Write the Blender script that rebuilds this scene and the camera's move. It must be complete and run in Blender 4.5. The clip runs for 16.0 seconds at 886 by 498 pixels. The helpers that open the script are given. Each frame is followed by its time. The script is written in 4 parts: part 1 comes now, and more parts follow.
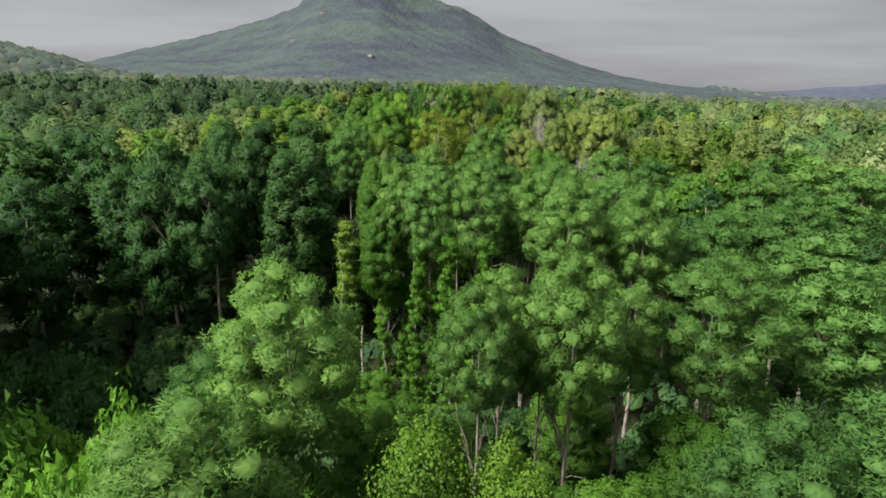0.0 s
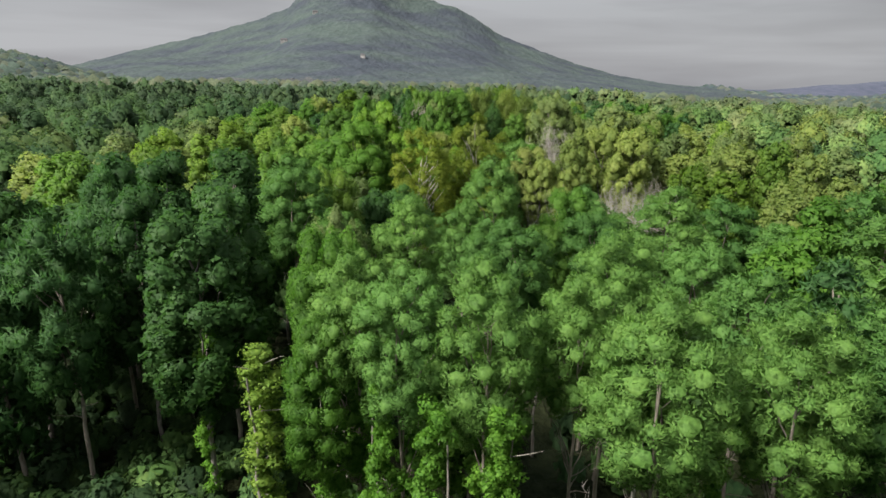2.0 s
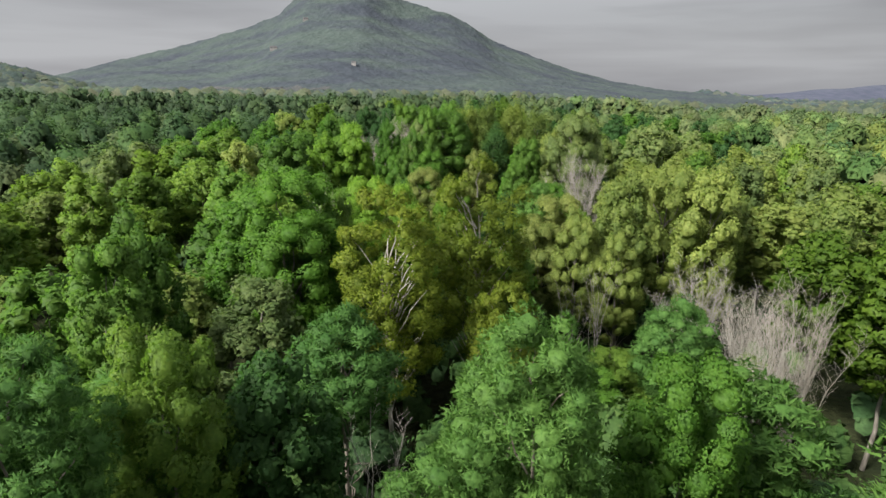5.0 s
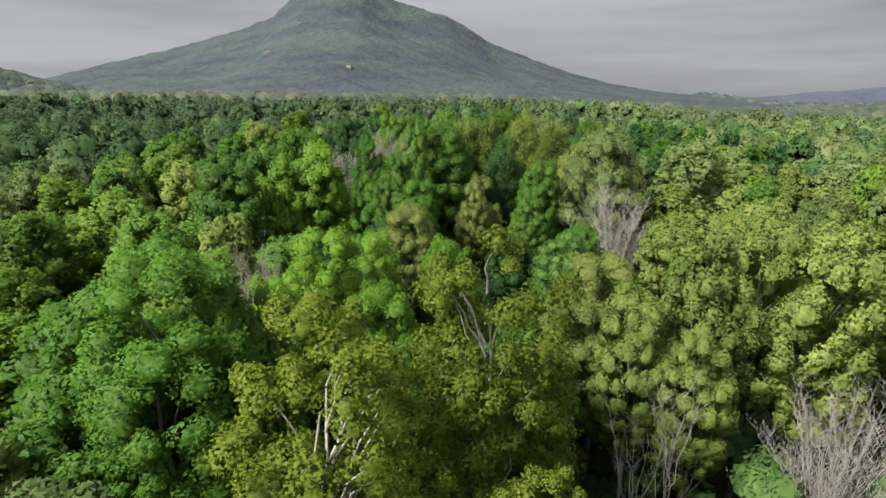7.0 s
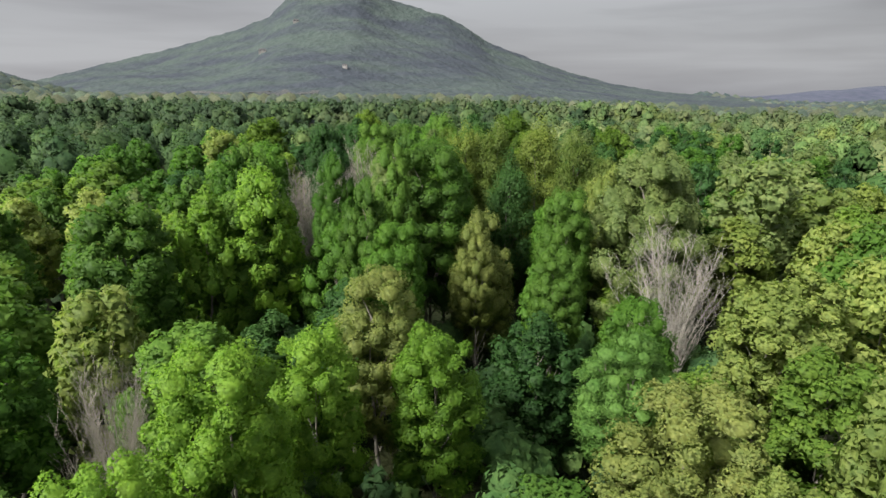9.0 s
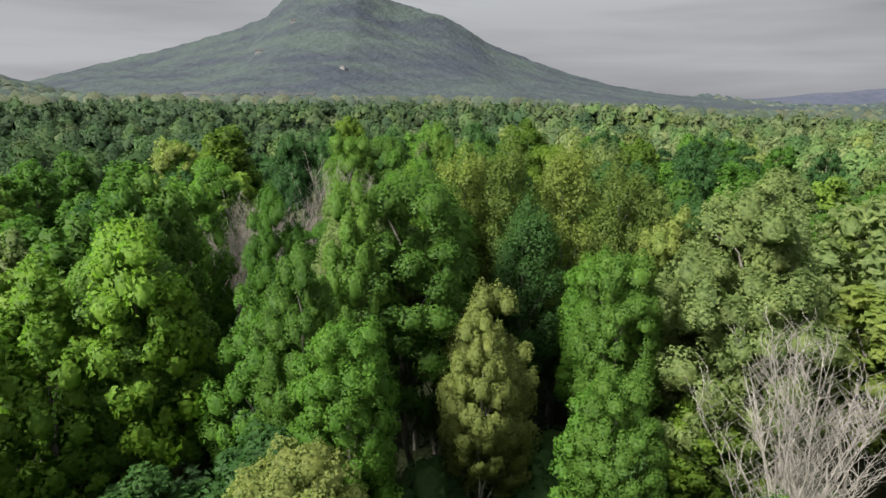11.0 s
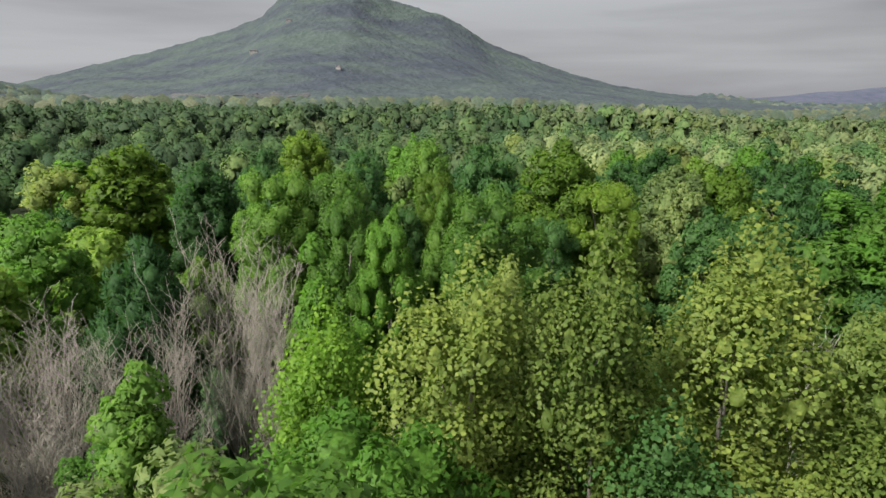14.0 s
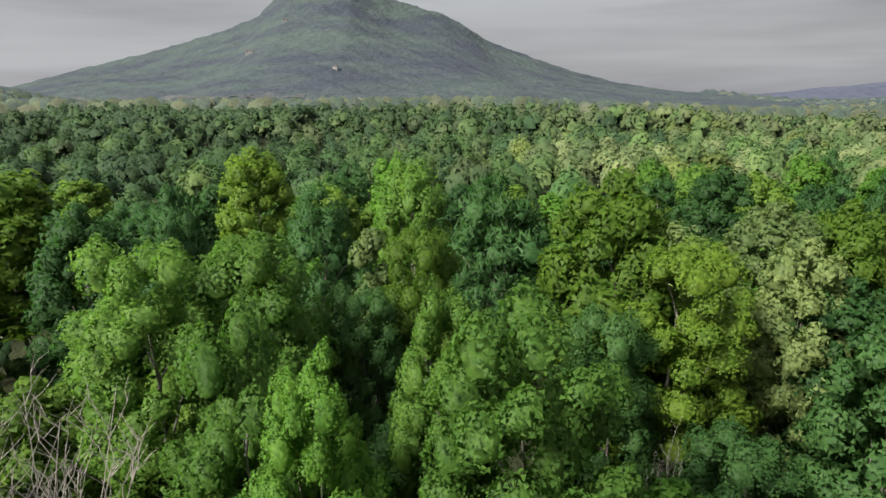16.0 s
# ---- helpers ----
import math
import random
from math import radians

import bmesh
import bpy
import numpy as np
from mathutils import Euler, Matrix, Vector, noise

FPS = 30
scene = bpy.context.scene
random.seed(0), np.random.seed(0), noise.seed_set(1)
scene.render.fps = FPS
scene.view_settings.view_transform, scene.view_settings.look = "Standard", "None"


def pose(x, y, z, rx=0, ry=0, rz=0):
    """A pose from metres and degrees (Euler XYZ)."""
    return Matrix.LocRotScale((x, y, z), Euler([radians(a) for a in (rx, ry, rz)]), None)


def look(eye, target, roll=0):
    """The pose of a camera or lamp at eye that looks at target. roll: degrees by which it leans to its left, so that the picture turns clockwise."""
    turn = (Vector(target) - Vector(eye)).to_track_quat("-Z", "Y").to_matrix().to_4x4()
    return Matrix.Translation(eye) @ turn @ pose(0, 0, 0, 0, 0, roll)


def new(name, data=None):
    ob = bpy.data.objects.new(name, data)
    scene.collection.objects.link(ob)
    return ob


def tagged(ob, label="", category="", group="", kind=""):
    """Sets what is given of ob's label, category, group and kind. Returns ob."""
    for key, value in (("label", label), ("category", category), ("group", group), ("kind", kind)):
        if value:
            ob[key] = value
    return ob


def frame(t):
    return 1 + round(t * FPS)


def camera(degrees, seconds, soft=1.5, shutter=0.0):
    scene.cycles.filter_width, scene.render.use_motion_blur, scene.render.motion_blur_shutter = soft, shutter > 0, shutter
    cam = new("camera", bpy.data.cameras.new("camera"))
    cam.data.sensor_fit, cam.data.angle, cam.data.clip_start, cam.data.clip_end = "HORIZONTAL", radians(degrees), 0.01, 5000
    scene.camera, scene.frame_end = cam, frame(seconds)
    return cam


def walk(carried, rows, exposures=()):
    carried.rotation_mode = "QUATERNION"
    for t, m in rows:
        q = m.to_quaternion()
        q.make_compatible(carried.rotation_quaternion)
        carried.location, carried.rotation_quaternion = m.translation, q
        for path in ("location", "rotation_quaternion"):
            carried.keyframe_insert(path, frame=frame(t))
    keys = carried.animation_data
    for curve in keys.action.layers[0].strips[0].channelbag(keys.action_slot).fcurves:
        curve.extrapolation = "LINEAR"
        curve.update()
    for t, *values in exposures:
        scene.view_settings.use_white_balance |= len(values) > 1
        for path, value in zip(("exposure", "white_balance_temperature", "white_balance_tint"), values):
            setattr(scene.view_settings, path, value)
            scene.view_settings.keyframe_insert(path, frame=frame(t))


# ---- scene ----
cam = camera(73.7, 16.0, soft=1.6)
# seconds, place, yaw, pitch and roll of the drone's camera
PATH = [
    (0.0, 0.00, 0.00, 32.00, -2.63, -15.07, 0.84),
    (0.5, 0.51, 6.83, 32.39, -2.72, -15.12, 0.67),
    (1.0, 1.03, 13.63, 32.84, -2.80, -15.15, 0.57),
    (1.5, 1.55, 20.38, 33.24, -2.90, -15.11, 0.55),
    (2.0, 2.07, 27.03, 33.59, -2.99, -15.03, 0.43),
    (2.5, 2.57, 33.61, 33.87, -3.08, -14.92, 0.35),
    (3.0, 3.10, 40.02, 34.15, -3.16, -14.79, 0.31),
    (3.5, 3.65, 46.22, 34.48, -3.21, -14.69, 0.15),
    (4.0, 4.15, 52.26, 34.82, -3.29, -14.59, 0.05),
    (6.5, 6.71, 82.51, 36.35, -3.66, -14.23, 0.06),
    (7.0, 7.26, 88.58, 36.63, -3.72, -14.20, -0.01),
    (7.5, 7.88, 94.57, 36.86, -3.75, -14.22, -0.06),
    (8.0, 8.52, 100.48, 37.08, -3.78, -14.21, -0.07),
    (8.5, 9.18, 106.29, 37.26, -3.78, -14.18, -0.14),
    (9.0, 9.81, 112.04, 37.41, -3.80, -14.17, -0.22),
    (11.5, 12.83, 140.88, 38.30, -3.89, -14.02, -0.04),
    (12.0, 13.42, 146.67, 38.50, -3.89, -14.00, -0.09),
    (12.5, 13.97, 152.48, 38.68, -3.84, -13.98, -0.22),
    (13.0, 14.49, 158.29, 38.83, -3.85, -14.01, -0.20),
    (13.5, 15.01, 164.03, 38.98, -3.85, -14.03, -0.22),
    (14.0, 15.56, 169.59, 39.09, -3.87, -14.02, -0.28),
    (14.5, 16.11, 175.01, 39.21, -3.87, -14.01, -0.38),
    (15.0, 16.65, 180.38, 39.37, -3.82, -14.03, -0.52),
    (15.5, 17.20, 185.79, 39.57, -3.79, -14.06, -0.64),
    (16.0, 17.77, 191.27, 39.83, -3.77, -14.12, -0.85),
]
walk(cam, [(t, pose(x, y, z, 90 + pitch, 0, yaw) @ pose(0, 0, 0, 0, 0, roll)) for t, x, y, z, yaw, pitch, roll in PATH])

# ---- sky, sun and exposure ----
SUN_AZ, SUN_EL = radians(-120.0), radians(46.0)     # azimuth from +y, clockwise positive: from behind, on the left
world = bpy.data.worlds.new("overcast_sky")
scene.world = world
world.use_nodes = True


def wire(nt, a, b):
    nt.links.new(a, b)


def multiply(nt, a, b, factor=1.0):
    m = nt.nodes.new("ShaderNodeMix")
    m.data_type, m.blend_type = "RGBA", "MULTIPLY"
    m.inputs["Factor"].default_value = factor
    wire(nt, a, m.inputs["A"])
    wire(nt, b, m.inputs["B"])
    return m.outputs["Result"]


def build_sky():
    nt = world.node_tree
    nt.nodes.clear()
    out = nt.nodes.new("ShaderNodeOutputWorld")
    bg = nt.nodes.new("ShaderNodeBackground")
    sky = nt.nodes.new("ShaderNodeTexSky")
    sky.sky_type = "NISHITA"
    sky.sun_disc = False
    sky.sun_elevation = SUN_EL
    sky.sun_rotation = SUN_AZ
    sky.air_density, sky.dust_density = 1.5, 3.0
    dim = nt.nodes.new("ShaderNodeMix")
    dim.data_type, dim.blend_type = "RGBA", "MULTIPLY"
    dim.inputs["Factor"].default_value = 1.0
    dim.inputs["B"].default_value = (0.07, 0.07, 0.07, 1)
    wire(nt, sky.outputs["Color"], dim.inputs["A"])
    # a stretched layer of cloud over the whole dome
    co = nt.nodes.new("ShaderNodeTexCoord")
    mp = nt.nodes.new("ShaderNodeMapping")
    mp.inputs["Scale"].default_value = (1.3, 1.3, 11.0)
    mp.inputs["Location"].default_value = (0.55, 0.2, 0.30)
    wire(nt, co.outputs["Generated"], mp.inputs["Vector"])
    n1 = nt.nodes.new("ShaderNodeTexNoise")
    n1.inputs["Scale"].default_value = 1.7
    n1.inputs["Detail"].default_value = 6.0
    n1.inputs["Roughness"].default_value = 0.45
    n1.inputs["Distortion"].default_value = 0.35
    wire(nt, mp.outputs["Vector"], n1.inputs["Vector"])
    ramp = nt.nodes.new("ShaderNodeValToRGB")
    e = ramp.color_ramp.elements
    e[0].position, e[0].color = 0.36, (0.378, 0.380, 0.404, 1)
    e[1].position, e[1].color = 0.62, (0.535, 0.545, 0.572, 1)
    wire(nt, n1.outputs["Fac"], ramp.inputs["Fac"])
    mix = nt.nodes.new("ShaderNodeMix")
    mix.data_type = "RGBA"
    mix.inputs["Factor"].default_value = 0.88
    wire(nt, dim.outputs["Result"], mix.inputs["A"])
    wire(nt, ramp.outputs["Color"], mix.inputs["B"])
    # an overcast dome is brighter overhead
    xyz = nt.nodes.new("ShaderNodeSeparateXYZ")
    wire(nt, co.outputs["Generated"], xyz.inputs["Vector"])
    high = nt.nodes.new("ShaderNodeMapRange")
    high.inputs["From Min"].default_value, high.inputs["From Max"].default_value = 0.12, 1.0
    high.inputs["To Min"].default_value, high.inputs["To Max"].default_value = 1.0, 3.0
    wire(nt, xyz.outputs["Z"], high.inputs["Value"])
    sunward = nt.nodes.new("ShaderNodeMapRange")
    sunward.inputs["From Min"].default_value, sunward.inputs["From Max"].default_value = -0.6, 0.6
    sunward.inputs["To Min"].default_value, sunward.inputs["To Max"].default_value = 1.04, 0.93
    wire(nt, xyz.outputs["X"], sunward.inputs["Value"])
    wire(nt, multiply(nt, multiply(nt, mix.outputs["Result"], high.outputs["Result"]), sunward.outputs["Result"]), bg.inputs["Color"])
    bg.inputs["Strength"].default_value = 0.42
    wire(nt, bg.outputs["Background"], out.inputs["Surface"])


build_sky()
sun = new("sun", bpy.data.lights.new("sun", "SUN"))
sun.data.energy, sun.data.angle, sun.data.color = 5.0, radians(16.0), (1.0, 0.96, 0.88)
sun_dir = Vector((math.sin(SUN_AZ) * math.cos(SUN_EL), math.cos(SUN_AZ) * math.cos(SUN_EL), math.sin(SUN_EL)))
sun.matrix_world = look(sun_dir * 100, (0, 0, 0))
scene.view_settings.exposure = 1.17

# ---- materials ----


def bsdf_of(mat):
    mat.use_nodes = True
    return mat.node_tree, mat.node_tree.nodes["Principled BSDF"], mat.node_tree.nodes["Material Output"]


def tone(nt, color, factor_socket, low, high, spread):
    """A colour whose brightness goes from low to high with the factor and whose hue drifts a little."""
    ramp = nt.nodes.new("ShaderNodeValToRGB")
    e = ramp.color_ramp.elements
    r, g, b = color
    e[0].color = (r * low * (1 - spread), g * low, b * low, 1)
    e[1].color = (r * high * (1 + spread), g * high, b * high, 1)
    e[0].position, e[1].position = 0.2, 0.85
    wire(nt, factor_socket, ramp.inputs["Fac"])
    return ramp.outputs["Color"]


def foliage(name, color, through_light=0.46, rough=0.55, scatter=0.06, tinted=False, span=0.12, speckle=4.5):
    """Leaves or needles: each leaf has its own shade, boughs drift in hue, light shines through the blade."""
    mat = bpy.data.materials.new(name)
    nt, bsdf, out = bsdf_of(mat)
    geo = nt.nodes.new("ShaderNodeNewGeometry")
    base = tone(nt, color, geo.outputs["Random Per Island"], 1 - span, 1 + span, scatter)
    co = nt.nodes.new("ShaderNodeTexCoord")
    n = nt.nodes.new("ShaderNodeTexNoise")
    n.inputs["Scale"].default_value = 0.45
    n.inputs["Detail"].default_value = 3.0
    wire(nt, co.outputs["Object"], n.inputs["Vector"])
    drift = tone(nt, (1, 1, 1), n.outputs["Fac"], 0.78, 1.22, 0.06)
    col = multiply(nt, base, drift)
    if tinted:
        at = nt.nodes.new("ShaderNodeAttribute")
        at.attribute_name = "tint"
        col = multiply(nt, col, at.outputs["Color"])
    else:
        info = nt.nodes.new("ShaderNodeObjectInfo")
        own = tone(nt, (1, 1, 1), info.outputs["Random"], 0.80, 1.18, 0.05)
        col = multiply(nt, col, own)
    # fine speckle of leaves and of the gaps between them
    fine = nt.nodes.new("ShaderNodeTexNoise")
    fine.inputs["Scale"].default_value = speckle
    fine.inputs["Detail"].default_value = 3.0
    wire(nt, co.outputs["Object"], fine.inputs["Vector"])
    col = multiply(nt, col, tone(nt, (1, 1, 1), fine.outputs["Fac"], 0.66, 1.34, 0.04))
    bump = nt.nodes.new("ShaderNodeBump")
    bump.inputs["Strength"].default_value = 0.35
    bump.inputs["Distance"].default_value = 0.5 / speckle
    wire(nt, fine.outputs["Fac"], bump.inputs["Height"])
    wire(nt, bump.outputs["Normal"], bsdf.inputs["Normal"])
    wire(nt, col, bsdf.inputs["Base Color"])
    bsdf.inputs["Roughness"].default_value = rough
    bsdf.inputs["Specular IOR Level"].default_value = 0.12
    tr = nt.nodes.new("ShaderNodeBsdfTranslucent")
    # the light that comes through a blade is yellower and a little stronger
    wire(nt, multiply(nt, col, tone(nt, (1.28, 1.42, 1.0), geo.outputs["Random Per Island"], 1.0, 1.0, 0.0)), tr.inputs["Color"])
    mix = nt.nodes.new("ShaderNodeMixShader")
    mix.inputs["Fac"].default_value = through_light
    wire(nt, bsdf.outputs["BSDF"], mix.inputs[1])
    wire(nt, tr.outputs["BSDF"], mix.inputs[2])
    wire(nt, mix.outputs["Shader"], out.inputs["Surface"])
    return mat


def bark(name, light, dark, scale=6.0):
    mat = bpy.data.materials.new(name)
    nt, bsdf, out = bsdf_of(mat)
    co = nt.nodes.new("ShaderNodeTexCoord")
    mp = nt.nodes.new("ShaderNodeMapping")
    mp.inputs["Scale"].default_value = (scale, scale, scale * 0.18)
    wire(nt, co.outputs["Object"], mp.inputs["Vector"])
    n = nt.nodes.new("ShaderNodeTexNoise")
    n.inputs["Scale"].default_value = 1.0
    n.inputs["Detail"].default_value = 6.0
    wire(nt, mp.outputs["Vector"], n.inputs["Vector"])
    ramp = nt.nodes.new("ShaderNodeValToRGB")
    e = ramp.color_ramp.elements
    e[0].position, e[0].color = 0.35, (*dark, 1)
    e[1].position, e[1].color = 0.65, (*light, 1)
    wire(nt, n.outputs["Fac"], ramp.inputs["Fac"])
    wire(nt, ramp.outputs["Color"], bsdf.inputs["Base Color"])
    bump = nt.nodes.new("ShaderNodeBump")
    bump.inputs["Strength"].default_value = 0.6
    bump.inputs["Distance"].default_value = 0.04
    wire(nt, n.outputs["Fac"], bump.inputs["Height"])
    wire(nt, bump.outputs["Normal"], bsdf.inputs["Normal"])
    bsdf.inputs["Roughness"].default_value = 0.9
    return mat


def earth(name, color_a, color_b, scale_big, scale_small, stretch=(1, 1, 1), contrast=0.4, relief=0.8):
    mat = bpy.data.materials.new(name)
    nt, bsdf, out = bsdf_of(mat)
    co = nt.nodes.new("ShaderNodeTexCoord")
    big = nt.nodes.new("ShaderNodeTexNoise")
    big.inputs["Scale"].default_value = scale_big
    big.inputs["Detail"].default_value = 5.0
    mp = nt.nodes.new("ShaderNodeMapping")
    mp.inputs["Scale"].default_value = stretch
    wire(nt, co.outputs["Object"], mp.inputs["Vector"])
    wire(nt, mp.outputs["Vector"], big.inputs["Vector"])
    ramp = nt.nodes.new("ShaderNodeValToRGB")
    e = ramp.color_ramp.elements
    e[0].position, e[0].color = 0.38, (*color_a, 1)
    e[1].position, e[1].color = 0.62, (*color_b, 1)
    wire(nt, big.outputs["Fac"], ramp.inputs["Fac"])
    small = nt.nodes.new("ShaderNodeTexNoise")
    small.inputs["Scale"].default_value = scale_small
    small.inputs["Detail"].default_value = 4.0
    wire(nt, co.outputs["Object"], small.inputs["Vector"])
    fine = tone(nt, (1, 1, 1), small.outputs["Fac"], 1 - contrast, 1 + contrast, 0.08)
    wire(nt, multiply(nt, ramp.outputs["Color"], fine), bsdf.inputs["Base Color"])
    bump = nt.nodes.new("ShaderNodeBump")
    bump.inputs["Strength"].default_value = relief
    bump.inputs["Distance"].default_value = 1.0 / scale_small
    wire(nt, small.outputs["Fac"], bump.inputs["Height"])
    wire(nt, bump.outputs["Normal"], bsdf.inputs["Normal"])
    bsdf.inputs["Roughness"].default_value = 0.95
    bsdf.inputs["Specular IOR Level"].default_value = 0.1
    return mat


LEAF = {
    "dark": foliage("dark_green_leaves", (0.040, 0.095, 0.026)),
    "green": foliage("green_leaves", (0.067, 0.154, 0.022)),
    "bright": foliage("bright_green_leaves", (0.078, 0.158, 0.027)),
    "lime": foliage("yellow_green_leaves", (0.080, 0.142, 0.018)),
    "pale": foliage("pale_green_leaves", (0.158, 0.212, 0.054)),
    "straw": foliage("yellowish_green_leaves", (0.116, 0.165, 0.036)),
    "grey": foliage("grey_green_leaves", (0.126, 0.178, 0.060)),
    "gold": foliage("golden_leaves", (0.130, 0.176, 0.022)),
    "red": foliage("reddish_green_leaves", (0.134, 0.172, 0.048)),
    "vivid": foliage("vivid_yellow_green_leaves", (0.106, 0.205, 0.025)),
    "olive": foliage("olive_leaves", (0.108, 0.186, 0.030)),
    "ivy": foliage("vine_leaves", (0.094, 0.213, 0.027)),
    "pine": foliage("pine_needles", (0.074, 0.164, 0.039), 0.42, 0.6),
    "lightpine": foliage("light_pine_needles", (0.096, 0.194, 0.043), 0.42, 0.6),
    "darkpine": foliage("dark_pine_needles", (0.036, 0.090, 0.027), 0.42, 0.6),
}
FAR_LEAF = foliage("far_leaves", (1, 1, 1), 0.25, 0.7, 0.08, tinted=True, speckle=2.0)
# leaves of the farthest crowns, whose tint carries the haze
HAZY_LEAF = foliage("hazy_far_leaves", (1, 1, 1), 0.2, 0.9, 0.02, tinted=True, span=0.15, speckle=0.5)
PINE_BARK = bark("pine_bark", (0.24, 0.21, 0.175), (0.10, 0.08, 0.065))
GREY_BARK = bark("grey_bark", (0.22, 0.20, 0.17), (0.09, 0.08, 0.07))
PALE_BARK = bark("pale_bark", (0.36, 0.34, 0.30), (0.19, 0.17, 0.145))
DEAD_BARK = bark("weathered_dead_wood", (0.36, 0.34, 0.30), (0.22, 0.20, 0.175), 9.0)
PINK_BARK = bark("brownish_twigs", (0.30, 0.275, 0.235), (0.20, 0.18, 0.15), 9.0)
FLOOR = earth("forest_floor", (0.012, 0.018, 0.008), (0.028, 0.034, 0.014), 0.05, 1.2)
# bluish grey of slopes and ridge: distance haze put into their colour
SLOPE = earth("hazy_wooded_slope", (0.033, 0.040, 0.050), (0.045, 0.060, 0.056), 0.011, 0.085, (0.35, 1.0, 1.8), 0.26, 0.45)
RIDGE = earth("hazy_far_ridge", (0.048, 0.054, 0.078), (0.060, 0.067, 0.090), 0.002, 0.02, (1, 1, 1), 0.2, 0.2)
FIELD = earth("pale_dry_field", (0.050, 0.054, 0.056), (0.066, 0.070, 0.068), 0.01, 0.2)

# ---- mesh helpers ----


def mesh_of(name, verts, faces, mat, smooth=False, tint=None, normals=None):
    """A mesh from arrays: verts n x 3, faces m x k, tint n x 3, normals n x 3."""
    verts, faces = np.asarray(verts, np.float32), np.asarray(faces, np.int32)
    me = bpy.data.meshes.new(name)
    k = faces.shape[1]
    me.vertices.add(len(verts))
    me.vertices.foreach_set("co", verts.ravel())
    me.loops.add(faces.size)
    me.loops.foreach_set("vertex_index", faces.ravel())
    me.polygons.add(len(faces))
    me.polygons.foreach_set("loop_start", np.arange(len(faces), dtype=np.int32) * k)
    me.polygons.foreach_set("loop_total", np.full(len(faces), k, np.int32))
    me.polygons.foreach_set("use_smooth", np.full(len(faces), smooth or normals is not None))
    if tint is not None:
        at = me.attributes.new("tint", "FLOAT_COLOR", "POINT")
        at.data.foreach_set("color", np.c_[tint, np.ones(len(tint))].astype(np.float32).ravel())
    me.update(calc_edges=True)
    if normals is not None:
        me.normals_split_custom_set_from_vertices(np.asarray(normals, np.float32))
    me.materials.append(mat)
    return me


def unit(v):
    return v / np.maximum(np.linalg.norm(v, axis=-1, keepdims=True), 1e-9)


def leaf_tris(rng, at, normal, length, width):
    """Leaf blades at the points, facing the normals, one triangle each. length: one for each leaf."""
    side = unit(np.cross(normal, rng.normal(size=at.shape)))
    other = np.cross(normal, side)
    a, b = side * length[:, None] * 0.5, other * (length * width)[:, None] * 0.5
    v = np.stack([at - a - b, at + a, at - a + b], 1).reshape(-1, 3)
    return v, np.arange(len(v)).reshape(-1, 3)


def leaf_kites(rng, at, normal, length, width):
    """The same as broad blades folded along the midrib, two triangles each."""
    side = unit(np.cross(normal, rng.normal(size=at.shape)))
    other = np.cross(normal, side)
    a, b = side * length[:, None] * 0.5, other * (length * width)[:, None] * 0.5
    drop = normal * (length * 0.14)[:, None]
    v = np.stack([at - a, at + 0.15 * a - b - drop, at + a, at + 0.15 * a + b - drop], 1).reshape(-1, 3)
    k = np.arange(len(at))[:, None] * 4
    return v, np.concatenate([k + [0, 1, 2], k + [0, 2, 3]])


def tube(points, radii, sides):
    """A tapered tube along points, quads."""
    points, radii = np.asarray(points, float), np.asarray(radii, float)
    way = unit(np.gradient(points, axis=0))
    ref = np.array([0.31, 0.95, 0.05]) if abs(way[0, 2]) > 0.7 else np.array([0.0, 0.0, 1.0])
    s = unit(np.cross(way, ref))
    o = np.cross(way, s)
    ang = np.arange(sides) * 2 * np.pi / sides
    ring = points[:, None] + radii[:, None, None] * (np.cos(ang)[None, :, None] * s[:, None] + np.sin(ang)[None, :, None] * o[:, None])
    n = len(points)
    i, j = np.meshgrid(np.arange(n - 1), np.arange(sides), indexing="ij")
    a, b = i * sides + j, i * sides + (j + 1) % sides
    return ring.reshape(-1, 3), np.stack([a, b, b + sides, a + sides], -1).reshape(-1, 4)


def join(pieces):
    vs, fs, n = [], [], 0
    for v, f in pieces:
        vs.append(v)
        fs.append(f + n)
        n += len(v)
    return np.concatenate(vs), np.concatenate(fs)


def bent(rng, a, b, n, wobble, sag=0.0):
    """A crooked line from a to b."""
    t = np.linspace(0, 1, n)[:, None]
    p = np.asarray(a) * (1 - t) + np.asarray(b) * t
    p[1:-1] += rng.normal(size=(n - 2, 3)) * wobble
    p[:, 2] += sag * np.sin(np.pi * t[:, 0])
    return p


# ---- trees: each shape is made once, TALL metres high ----
TALL = 27.0


def ball(level):
    """Corners and faces of a round unit body."""
    bm = bmesh.new()
    bmesh.ops.create_icosphere(bm, subdivisions=level, radius=1.0)
    bm.verts.index_update()
    v = np.array([w.co[:] for w in bm.verts])
    f = np.array([[w.index for w in g.verts] for g in bm.faces])
    bm.free()
    return v, f


ROUGH_BALL = ball(1)


def sphere_points(n, rng):
    """Even directions over the sphere, a little shaken."""
    k = np.arange(n) + 0.5
    z = 1 - 2 * k / n
    a = k * 2.399963
    q = np.sqrt(1 - z * z)
    return unit(np.stack([np.cos(a) * q, np.sin(a) * q, z], 1) + rng.normal(size=(n, 3)) * 0.12)


